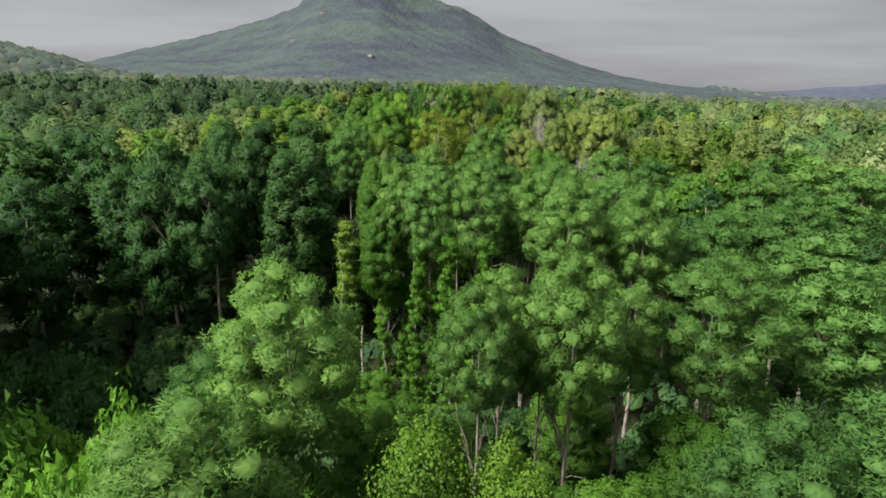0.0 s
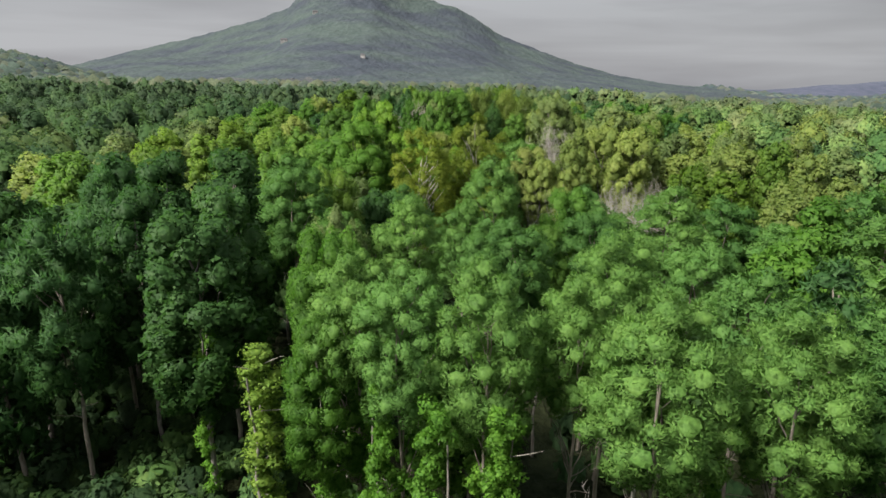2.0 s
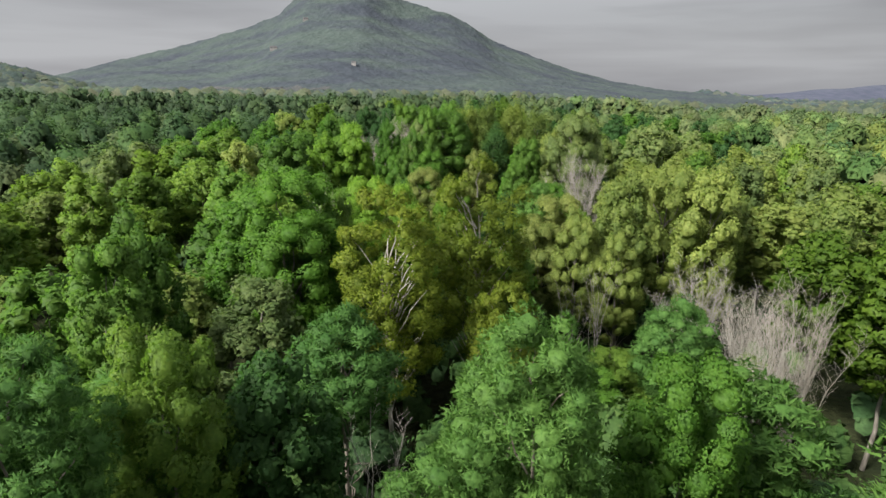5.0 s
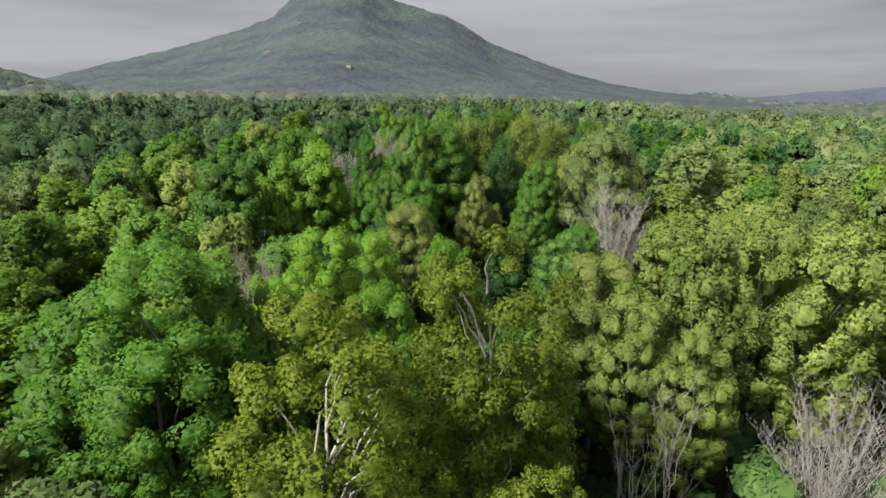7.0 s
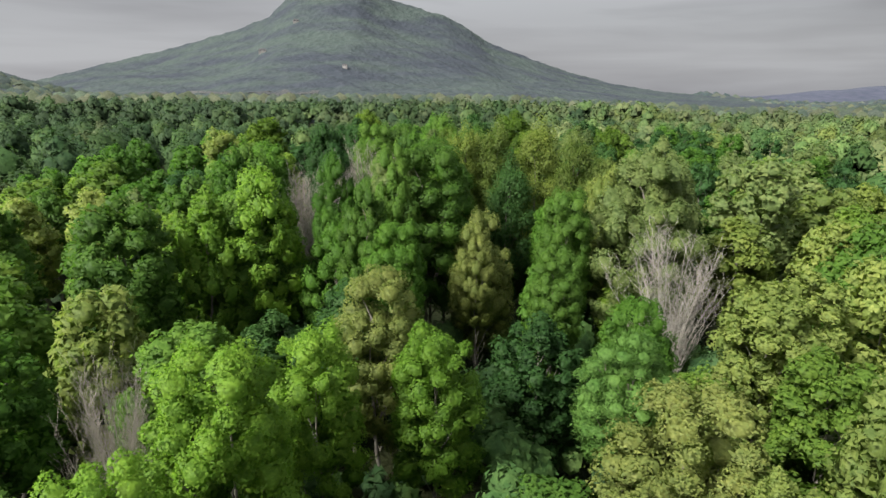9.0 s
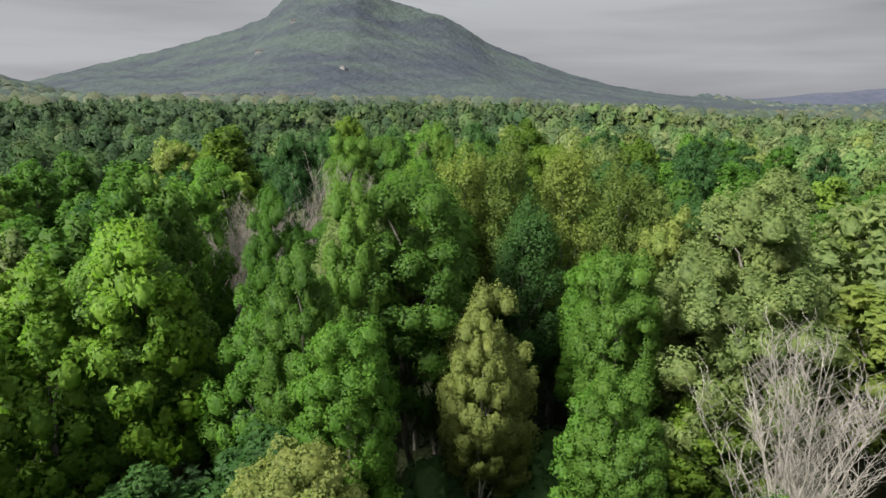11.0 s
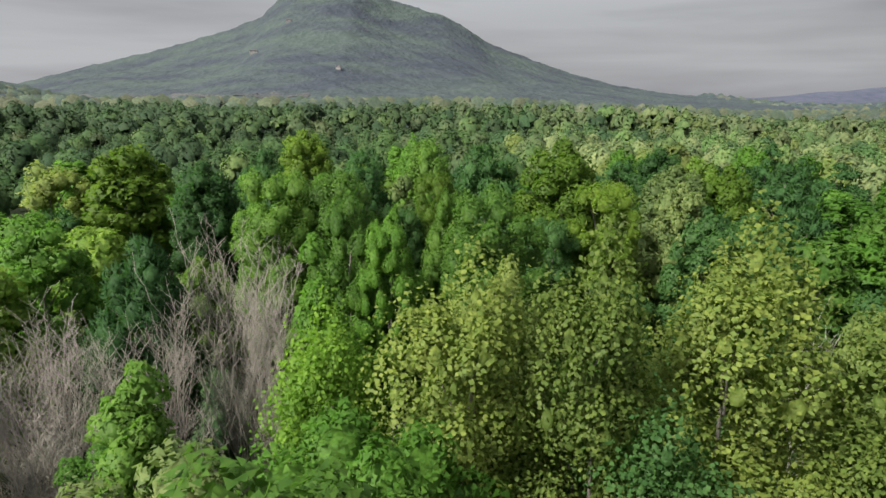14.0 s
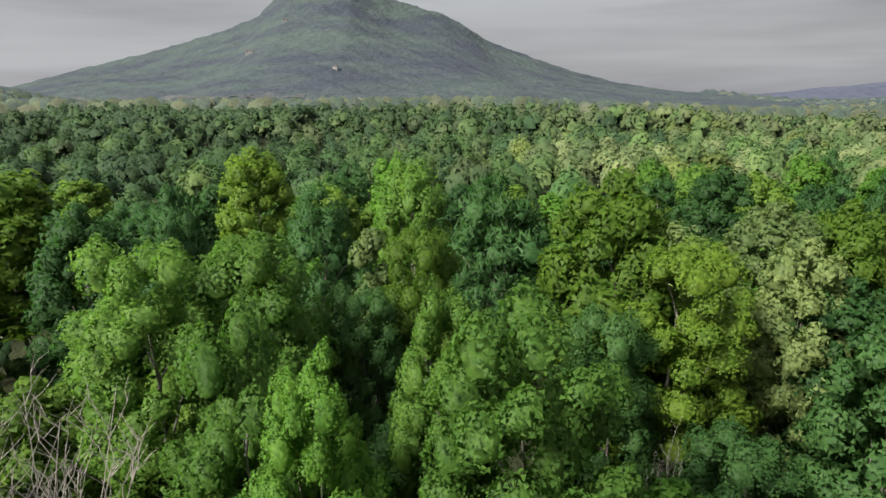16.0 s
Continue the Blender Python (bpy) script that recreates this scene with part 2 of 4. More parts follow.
def swell_of(e, knobs, spread):
    """How far each direction of a bough swells towards its knobs, and the way the skin faces there."""
    cos = np.einsum("nki,nmi->nkm", e, knobs)
    best = cos.argmax(2)
    near = np.arccos(np.clip(cos.max(2), -1, 1)) / spread
    rad = 0.76 + 0.32 * np.exp(-near ** 2)
    chosen = np.take_along_axis(knobs, best[:, :, None].repeat(3, 2), 1)
    return rad, unit(e * rad[:, :, None] - 0.62 * chosen)


def boughs_mesh(rng, at, axis, size, heart, per, leaf, width=0.7, upright=1.2, point=0.3, body=0.72, shape=ROUGH_BALL, knobs=8, spiky=0.0, loose=0.38, soft=0.55, ragged=0.10, folded=False):
    """Boughs of foliage: each a knobbly body under a dense coat of leaves. at, axis, size: one for each bough."""
    n = len(at)
    u = unit(np.cross(axis, rng.normal(size=(n, 3))))
    w = np.cross(axis, u)
    k = unit(rng.normal(size=(n, knobs, 3)))
    k[:, :, 2] = np.where(k[:, :, 2] < -0.3, -k[:, :, 2], k[:, :, 2])

    def place(e, rad):
        thin = 1 - point * np.clip(e[:, :, 2], 0, 1) ** 1.3
        p = e * rad[:, :, None] * size[:, None, None]
        return at[:, None] + (p[:, :, 0] * thin)[:, :, None] * u[:, None] + (p[:, :, 1] * thin)[:, :, None] * w[:, None] + (p[:, :, 2] * upright)[:, :, None] * axis[:, None]

    def turn(e):
        return e[:, :, :1] * u[:, None] + e[:, :, 1:2] * w[:, None] + e[:, :, 2:] * axis[:, None]

    e = np.repeat(sphere_points(int(per * 1.5), rng)[None], n, 0)
    e = unit(e[:, np.argsort(-e[0, :, 2])[:per]] + rng.normal(size=(n, per, 3)) * 0.10)
    rad, skin = swell_of(e, k, 0.40)
    rad = rad * (0.97 - 0.6 * ragged + ragged * rng.random((n, per)) + 0.5 * ragged * np.abs(rng.normal(size=(n, per))))
    p, out, skin = place(e, rad).reshape(-1, 3), turn(e).reshape(-1, 3), turn(skin).reshape(-1, 3)
    whole = unit(p - heart)
    faced = unit(skin * 0.35 + out * 0.35 + whole * soft)
    length = leaf * (0.6 + 0.8 * rng.random(len(p)))
    if spiky:
        way = unit(skin + rng.normal(size=p.shape) * 0.75 + [0, 0, 0.3])
        side = unit(np.cross(way, rng.normal(size=p.shape)))
        a, b = way * length[:, None], side * (length * spiky)[:, None] * 0.5
        v = np.stack([p - a * 0.3 - b, p - a * 0.3 + b, p + a * 0.7], 1).reshape(-1, 3)
        f = np.arange(len(v)).reshape(-1, 3)
        facing = np.einsum("ij,ij->i", np.cross(2 * b, a), faced) < 0
        f[facing] = f[facing][:, ::-1]
    else:
        v, f = (leaf_kites if folded else leaf_tris)(rng, p, unit(skin + rng.normal(size=p.shape) * loose + [0, 0, 0.15]), length, width)
    d, tri = shape
    e = np.repeat(d[None], n, 0)
    rad, skin = swell_of(e, k, 0.40)
    q = place(e, rad * body).reshape(-1, 3)
    skin = unit(turn(skin).reshape(-1, 3) * 0.35 + turn(e).reshape(-1, 3) * 0.45 + unit(q - heart) * soft)
    g = (np.arange(n)[:, None, None] * len(d) + tri[None]).reshape(-1, 3)
    return np.concatenate([v, q]), np.concatenate([f, g + len(v)]), np.concatenate([np.repeat(faced, 4 if folded else 3, 0), skin])


def crown_boughs(rng, count, r, low, blunt, squat, middle, uneven, inner):
    """Middles of the boughs on an uneven crown between the height low and the tip."""
    d = sphere_points(count, rng)
    d = d[d[:, 2] > -0.74]
    mid = low + (TALL - low) * middle
    up = d[:, 2]
    wide = (1 - np.abs(up) ** blunt) ** (1 / blunt) * np.where(up > 0, 1.0, squat)
    flat = unit(d * [1, 1, 0])
    side = rng.random(3) * 6.28
    turn = np.arctan2(d[:, 1], d[:, 0])
    wave = 1 + uneven * (0.5 * np.sin(turn + side[0]) + 0.35 * np.sin(2 * turn + side[1]) * (1 - np.abs(up)) + 0.3 * np.sin(5 * up + side[2]))
    at = np.stack([flat[:, 0] * r * wide * wave, flat[:, 1] * r * wide * wave, np.where(up > 0, up * (TALL - mid), up * (mid - low))], 1)
    at *= (1 - uneven * 0.8 * rng.random(len(d)) - inner * (rng.random(len(d)) < 0.25) * rng.random(len(d)))[:, None]
    at[:, 2] += mid
    return at, mid


def limbs_to(rng, ends, thick, low):
    """Limbs that leave the trunk below their ends."""
    parts = []
    for e in ends:
        away = np.hypot(e[0], e[1])
        base = max(e[2] - 1.2 - 1.3 * away, low)
        parts.append(tube(bent(rng, (0, 0, base), e, 6, 0.09, 0.3), np.linspace(thick, 0.02, 6), 3))
    return parts


def broadleaf_shape(seed, r, low, count, per, lobe, leaf, upright=1.2, point=0.3, rise=0.5, blunt=2.0, squat=0.9, middle=0.42, uneven=0.22, inner=0.4, body=0.72, shape=ROUGH_BALL, limbs=10, thick=0.085, knobs=8, loose=0.38, ragged=0.14, folded=False):
    """A crown of boughs that turn up by rise: 0 outwards, 1 and more upright."""
    rng = np.random.default_rng(seed)
    at, mid = crown_boughs(rng, count, r - lobe * 0.75, low, blunt, squat, middle, uneven, inner)
    heart = np.array([0, 0, mid - 1.5])
    axis = unit(unit(at - heart) + [0, 0, rise])
    size = lobe * (0.70 + 0.62 * rng.random(len(at)))
    at[:, 2] -= lobe * upright * 0.9
    v, f, turned = boughs_mesh(rng, at, axis, size, heart, per, leaf, 0.92, upright, point, body, shape, knobs, loose=loose, ragged=ragged, folded=folded)
    crown = mesh_of("crown", v, f, LEAF["green"], normals=turned)
    parts = [tube(bent(rng, (0, 0, -0.6), (rng.normal() * 0.3, rng.normal() * 0.3, TALL * 0.8), 9, 0.14), np.linspace(0.24, 0.04, 9), 7)]
    parts += limbs_to(rng, at[rng.choice(len(at), min(limbs, len(at)), replace=False)] * [0.92, 0.92, 1], thick, TALL * 0.22)
    v, f = join(parts)
    return crown, mesh_of("trunk", v, f, GREY_BARK, True)


def pine_shape(seed, r, low, count, per, lobe, leaf, shape=ROUGH_BALL, limbs=12, spiky=0.16):
    """Rounded pine: boughs that end in brushes of long needles, over a bare trunk with dead stubs."""
    rng = np.random.default_rng(seed)
    at, mid = crown_boughs(rng, count, r - lobe * 0.75, low, 2.1, 0.8, 0.40, 0.30, 0.5)
    heart = np.array([0, 0, mid - 2.0])
    axis = unit(unit(at - heart) + [0, 0, 0.5])
    at[:, 2] -= lobe * 0.85
    size = lobe * (0.62 + 0.76 * rng.random(len(at)))
    v, f, turned = boughs_mesh(rng, at, axis, size, heart, per, leaf, 0.5, 0.95, 0.0, 0.64, shape, 9, spiky=spiky, ragged=0.12)
    crown = mesh_of("crown", v, f, LEAF["pine"], normals=turned)
    parts = [tube(bent(rng, (0, 0, -0.6), (rng.normal() * 0.3, rng.normal() * 0.3, TALL * 0.86), 9, 0.10), np.linspace(0.22, 0.05, 9), 7)]
    parts += limbs_to(rng, at[rng.choice(len(at), min(limbs, len(at)), replace=False)] * [0.92, 0.92, 1], 0.06, TALL * 0.4)
    for k in range(8):
        z, a, q = TALL * (0.34 + 0.2 * rng.random()), rng.random() * 6.28, 0.8 + 1.8 * rng.random()
        parts.append(tube(bent(rng, (0, 0, z), (math.cos(a) * q, math.sin(a) * q, z + 0.6), 4, 0.08), np.linspace(0.045, 0.01, 4), 4))
    v, f = join(parts)
    return crown, mesh_of("trunk", v, f, PINE_BARK, True)


def bare_shape(seed, r, stems, twigs, fan):
    """Leafless tree: several rising stems that split into fine twigs."""
    rng = np.random.default_rng(seed)
    stem_parts, twig_parts = [], []
    for k in range(stems):
        a = k * 2.399963 + rng.random()
        q = r * (0.25 + 0.75 * rng.random())
        foot = np.array([math.cos(a), math.sin(a), 0]) * (0.25 if fan else 0.1)
        start = foot + [0, 0, -0.5 if fan or k == 0 else TALL * 0.4 * rng.random()]
        top = np.array([math.cos(a) * q, math.sin(a) * q, TALL * (0.80 + 0.2 * rng.random()) * (1 - 0.12 * q / r)])
        line = bent(rng, start, top, 8, 0.16)
        line[:, :2] -= (top[:2] * 0.3) * np.sin(np.linspace(0, np.pi, 8))[:, None]
        stem_parts.append(tube(line, np.linspace(0.052, 0.009, 8), 5))
        for j in range(twigs):
            t = 0.45 + 0.55 * rng.random()
            i = min(int(t * 7), 6)
            p = line[i] + (line[i + 1] - line[i]) * (t * 7 - i)
            b = rng.random() * 6.28
            ln = (1.6 + 2.4 * rng.random()) * (1.25 - 0.6 * t)
            tip = p + np.array([math.cos(b) * 0.36, math.sin(b) * 0.36, 0.95]) * ln
            w = bent(rng, p, tip, 4, 0.1)
            twig_parts.append(tube(w, np.linspace(0.016, 0.005, 4), 3))
            for m in range(2):
                b2 = rng.random() * 6.28
                p2 = w[1 + m]
                twig_parts.append(tube(bent(rng, p2, p2 + np.array([math.cos(b2) * 0.6, math.sin(b2) * 0.6, 0.75]) * ln * 0.5, 3, 0.05), np.linspace(0.012, 0.005, 3), 3))
    v, f = join(stem_parts)
    w, g = join(twig_parts)
    return mesh_of("branchwork", w, g, DEAD_BARK, True), mesh_of("trunk", v, f, DEAD_BARK, True)


def vine_shape(seed, height, r, count, per=90):
    """Vines that clothe a trunk from the ground up in hanging, uneven bundles."""
    rng = np.random.default_rng(seed)
    z = np.linspace(0.6, height, count) + rng.normal(size=count) * 0.3
    a = rng.random(count) * 6.28
    wave = 0.65 + 0.35 * np.sin(z * 0.55 + seed) + 0.25 * np.sin(z * 1.7 + 2 * seed)
    q = r * (0.15 + 0.75 * rng.random(count)) * wave
    lean = 0.5 * np.sin(z * 0.23 + seed * 1.3)
    at = np.stack([np.cos(a) * q + lean, np.sin(a) * q, z], 1)
    axis = unit(np.stack([np.cos(a), np.sin(a), -0.5 + 1.2 * rng.random(count)], 1))
    v, f, turned = boughs_mesh(rng, at, axis, r * (0.30 + 0.34 * rng.random(count)), np.array([0, 0, -40.0]), per, 0.20, 0.8, 1.25, 0.3, 0.60, ROUGH_BALL, 6, ragged=0.30, soft=0.15)
    return mesh_of("vines", v, f, LEAF["ivy"], normals=turned)


def draped_shape(seed):
    """A dead-topped trunk hidden under a tall cloak of vines."""
    rng = np.random.default_rng(seed)
    cloak = vine_shape(seed, TALL, 1.25, 96, 130)
    line = bent(rng, (0, 0, -0.6), (rng.normal() * 0.5, rng.normal() * 0.5, TALL * 0.93), 9, 0.18)
    parts = [tube(line, np.linspace(0.22, 0.05, 9), 7)]
    for k in range(7):
        z, a, q = TALL * (0.5 + 0.46 * rng.random()), rng.random() * 6.28, 1.0 + 1.4 * rng.random()
        parts.append(tube(bent(rng, (0, 0, z), (math.cos(a) * q, math.sin(a) * q, z + 0.9), 4, 0.1), np.linspace(0.05, 0.01, 4), 4))
    v, f = join(parts)
    return cloak, mesh_of("trunk", v, f, GREY_BARK, True)


def mound_shape(seed, per):
    """A low mound of creeper about 6 m across and 3 m high."""
    rng = np.random.default_rng(seed)
    n = 26
    a, q = rng.random(n) * 6.28, 3.0 * np.sqrt(rng.random(n))
    at = np.stack([np.cos(a) * q, np.sin(a) * q, 2.3 * (1 - (q / 3.4) ** 2) * (0.5 + 0.6 * rng.random(n))], 1)
    v, f, turned = boughs_mesh(rng, at, unit(at + [0, 0, 1.5]), 0.65 + 0.6 * rng.random(n), np.array([0, 0, -2.0]), per, 0.30, 0.8, 1.0, 0.1, 0.64, ROUGH_BALL, 6, ragged=0.3)
    return mesh_of("foliage", v, f, LEAF["ivy"], normals=turned)


# fine crowns for the trees close to the way, coarser ones for those farther off, plain ones for the rest
SHAPES = {
    "broad": [broadleaf_shape(s, 4.0, 10.0, 112, 430, 1.00, 0.155, rise=0.4, blunt=2.3) for s in (1, 2)],
    "tall": [broadleaf_shape(s, 4.2, 8.0, 124, 400, 0.90, 0.15, 1.65, 0.45, 1.3, 2.1, middle=0.40, uneven=0.26) for s in (4, 5)],
    "cone": [broadleaf_shape(s, 2.8, 7.0, 90, 270, 0.72, 0.19, 1.3, 0.4, 0.7, 1.45, 1.0, 0.34) for s in (7, 8)],
    "pine": [pine_shape(s, 3.7, 16.0, 136, 270, 0.74, 0.25, spiky=0.26) for s in (9, 10, 11)],
    "plume": [broadleaf_shape(s, 3.2, 8.0, 165, 330, 0.80, 0.135, 1.7, 0.4, 1.4, 2.0, middle=0.40, uneven=0.30, body=0.26, ragged=0.50, limbs=24, thick=0.05, folded=True) for s in (16,)],
    "open": [broadleaf_shape(s, 4.2, 8.0, 170, 290, 0.72, 0.15, 1.2, 0.3, 0.7, 2.7, middle=0.45, uneven=0.30, inner=0.7, body=0.50, limbs=44, thick=0.075, ragged=0.40) for s in (18, 19)],
    "draped": [draped_shape(s) for s in (34, 35, 36)],
    "bare": [bare_shape(s, 4.7, 26, 22, True) for s in (12, 13)],
    "snag": [bare_shape(s, 3.0, 6, 7, False) for s in (14, 15)],
}
MIDDLE = {
    "broad": [broadleaf_shape(s, 4.0, 10.0, 110, 140, 1.02, 0.30, rise=0.4) for s in (61, 62)],
    "tall": [broadleaf_shape(s, 4.2, 8.0, 120, 140, 0.94, 0.28, 1.65, 0.45, 1.3, 1.9, middle=0.40, uneven=0.26) for s in (64, 65)],
    "cone": [broadleaf_shape(s, 2.8, 7.0, 96, 110, 0.72, 0.28, 1.3, 0.4, 0.7, 1.45, 1.0, 0.34) for s in (67, 68)],
    "pine": [pine_shape(s, 3.7, 15.6, 112, 120, 0.80, 0.44, spiky=0.26) for s in (69, 70)],
}
THIN = {
    "broad": [broadleaf_shape(s, 4.0, 10.5, 80, 64, 1.20, 0.50, rise=0.4, limbs=6) for s in (21, 22)],
    "tall": [broadleaf_shape(s, 4.2, 9.0, 86, 64, 1.12, 0.46, 1.5, 0.45, 1.2, 1.9, middle=0.40, uneven=0.26, limbs=6) for s in (23, 24)],
    "cone": [broadleaf_shape(s, 2.8, 8.0, 66, 56, 0.88, 0.42, 1.3, 0.4, 0.7, 1.45, 1.0, 0.34, limbs=6) for s in (25,)],
    "pine": [pine_shape(s, 3.7, 12.5, 90, 64, 0.92, 0.60, limbs=6, spiky=0.34) for s in (26, 27)],
}
WIDE = {"broad": 4.0, "tall": 4.2, "cone": 2.8, "pine": 3.7, "bare": 4.0, "snag": 3.2, "plume": 3.2, "open": 4.2, "draped": 1.5}
VINES = [vine_shape(s, 17.0, 1.0, 60) for s in (31, 32, 33)]
MOUNDS = [mound_shape(s, 90) for s in (41, 42)]


def ground_z(x, y):
    """The valley floor climbs gently towards the mountain and falls away to one side; hollows and swells."""
    rise = 0.044 * np.clip(np.asarray(y, float) - 50.0, 0, 200)
    x, y = np.asarray(x, float), np.asarray(y, float)
    far = np.clip((y - 260.0) / 260.0, 0, 1)
    fall = far * (0.050 * np.clip(x - 0.1 * y - 20.0, 0, 420) - 0.012 * np.clip(-x - 60.0, 0, 400))
    return -3.0 + rise - fall + 0.5 * np.sin(np.asarray(x) * 0.045 + 1.0) * np.cos(np.asarray(y) * 0.04)


KINDS = {
    "plume": ("broadleaf_tree", "broadleaf tree"), "open": ("broadleaf_tree", "broadleaf tree"), "draped": ("vine_clad_tree", "vine-clad tree"),
    "pine": ("pine_tree", "pine tree"), "bare": ("bare_tree", "bare tree"), "snag": ("bare_tree", "bare tree"),
    "broad": ("broadleaf_tree", "broadleaf tree"), "tall": ("broadleaf_tree", "broadleaf tree"), "cone": ("broadleaf_tree", "broadleaf tree"),
}
LOOKS = {
    "dark": "dark green", "green": "green", "bright": "bright green", "lime": "yellow-green", "vivid": "vivid yellow-green", "pale": "pale green", "straw": "yellowish green", "grey": "grey-green",
    "gold": "golden autumn", "red": "reddish-green", "olive": "olive green", "ivy": "vivid green", "pine": "green", "lightpine": "light green", "darkpine": "dark green",
}
FORMS = {"broad": "with a broad rounded crown", "tall": "with tall upright boughs", "plume": "with tall upright boughs", "open": "with an open crown and pale limbs", "draped": "hidden under hanging vines", "cone": "with a slender pointed crown", "pine": "with rounded needle brushes"}
placed = []
random.seed(7)


def tree(shape, color, x, y, top, r, thin=False, vines=False, lean=0.0):
    """One tree: an empty at its foot, a trunk and a crown. top: the height of its tip in the world; r: the crown's radius."""
    z = float(ground_z(x, y))
    name, category = KINDS[shape]
    aside = abs(x - 0.09 * y)
    shapes = SHAPES[shape]
    if shape in THIN and (aside > 34 or (thin and (aside > 26 or y > 222))):
        shapes = THIN[shape]
    elif shape in MIDDLE and (aside > (18 if r < 4.6 else 28) or y > 226 or thin):
        shapes = MIDDLE[shape]
    crown_mesh, trunk_mesh = shapes[random.randrange(len(shapes))]
    root = new(name)
    root.empty_display_size = 0.3
    k = 1.15 * r / WIDE[shape]
    root.matrix_world = pose(x, y, z, lean, 0, random.uniform(0, 360)) @ Matrix.Diagonal((k, k, (top - z) / TALL, 1))
    trunk = new("trunk", trunk_mesh)
    crown = new("branchwork" if shape in ("bare", "snag") else "crown", crown_mesh)
    for ob in (trunk, crown):
        ob.parent = root
    deep = min(1.0, 1.12 * k)
    if shape == "pine":
        deep = 1.4 if color == "darkpine" else min(0.94, 1.0 * k)
    if shape in ("broad", "tall", "plume", "pine"):
        crown.matrix_local = pose(0, 0, TALL * (1 - deep)) @ Matrix.Diagonal((1, 1, deep, 1))
    if shape in ("bare", "snag"):
        for ob in (trunk, crown):
            ob.material_slots[0].link = "OBJECT"
            ob.material_slots[0].material = PINK_BARK if color == "red" else DEAD_BARK
        label = ("brownish" if color == "red" else "pale grey") + " leafless tree with many rising twigs"
    else:
        crown.material_slots[0].link = "OBJECT"
        crown.material_slots[0].material = LEAF[color]
        if shape == "open":
            trunk.material_slots[0].link = "OBJECT"
            trunk.material_slots[0].material = PALE_BARK
        label = f"{LOOKS[color]} {category} {FORMS[shape]}"
    if vines:
        vine = new("vines", VINES[random.randrange(len(VINES))])
        vine.parent = root
        vine.matrix_local = Matrix.Diagonal((1 / k, 1 / k, 1, 1))
        label += ", clad in vines"
    tagged(root, label, category, "trees of the forest")
    placed.append((x, y, r, top))
    return root

# ---- ground, mountain and hills ----


def sheet(name, xs, ys, height, mat):
    gx, gy = np.meshgrid(xs, ys)
    v = np.stack([gx, gy, height(gx, gy)], -1).reshape(-1, 3)
    n = len(xs)
    i, j = np.meshgrid(np.arange(len(ys) - 1), np.arange(n - 1), indexing="ij")
    a = i * n + j
    return mesh_of(name, v, np.stack([a, a + 1, a + 1 + n, a + n], -1).reshape(-1, 4), mat, True)


def spaced(lo, hi, near_lo, near_hi, step, growth):
    out, s = list(np.arange(near_lo, near_hi + step, step)), step
    while out[-1] < hi:
        s *= growth
        out.append(min(out[-1] + s, hi))
    s = step
    while out[0] > lo:
        s *= growth
        out.insert(0, max(out[0] - s, lo))
    return np.array(out)


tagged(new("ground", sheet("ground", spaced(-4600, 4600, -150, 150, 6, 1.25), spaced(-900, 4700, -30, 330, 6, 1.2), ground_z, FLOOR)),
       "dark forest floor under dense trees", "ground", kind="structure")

# the mountain's skyline: metres across and up
SKY_X = np.array([-1500, -1290, -1080, -860, -650, -470, -375, -330, -270, -180, -105, -60, 0, 140, 210, 265, 350, 500, 660, 820, 960, 1100])
SKY_Z = np.array([20, 62, 92, 145, 192, 242, 278, 322, 368, 384, 380, 352, 322, 284, 250, 212, 180, 128, 86, 60, 48, 20])
RIDGE_Y = 2000.0


def rough(x, y, scale, seed):
    """Cheap smooth noise from sines."""
    a = np.sin(x * scale + seed) * np.cos(y * scale * 1.13 - seed * 1.7)
    b = np.sin((x * 0.8 + y * 0.6) * scale * 2.3 + seed * 2.1) * 0.5
    c = np.cos((x * 0.6 - y * 0.8) * scale * 4.9 - seed) * 0.25
    return (a + b + c) / 1.75


def mountain_z(x, y):
    top = np.interp(x, SKY_X, SKY_Z)
    foot = 980.0 + 60 * rough(x, 0 * x, 0.004, 2.0)
    v = np.clip((y - foot) / (RIDGE_Y - foot), 0, 1)
    up = 0.62 * v + 0.38 * v ** 4
    up = np.where(y > RIDGE_Y, np.clip(1 - (y - RIDGE_Y) / 900.0, 0, 1), up)
    gully = rough(x, y, 0.010, 5.0) * 16.0 * v * (1 - v ** 3)
    shelf = 7.0 * np.sin(v * 19.0 + rough(x, y, 0.004, 1.0) * 2.2) * v * (1 - v)
    return 2.0 + (top - 2.0) * up + np.where(y < RIDGE_Y, gully + shelf, 0) * np.clip(top / 150.0, 0, 1)


def treetops(x, y):
    """The uneven top of the wood that covers the slopes."""
    return 0.5 * (2.6 * rough(x + 9 * rough(x, y, 0.05, 8.0), y, 0.21, 3.0) + 2.0 * rough(x, y + 7 * rough(x, y, 0.06, 1.0), 0.37, 6.0) + 7.0 * rough(x, y, 0.055, 9.0))


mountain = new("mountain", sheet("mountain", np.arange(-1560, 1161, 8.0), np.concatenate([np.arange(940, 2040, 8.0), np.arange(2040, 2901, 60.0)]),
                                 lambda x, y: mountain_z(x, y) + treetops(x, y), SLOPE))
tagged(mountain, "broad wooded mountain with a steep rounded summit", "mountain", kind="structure")


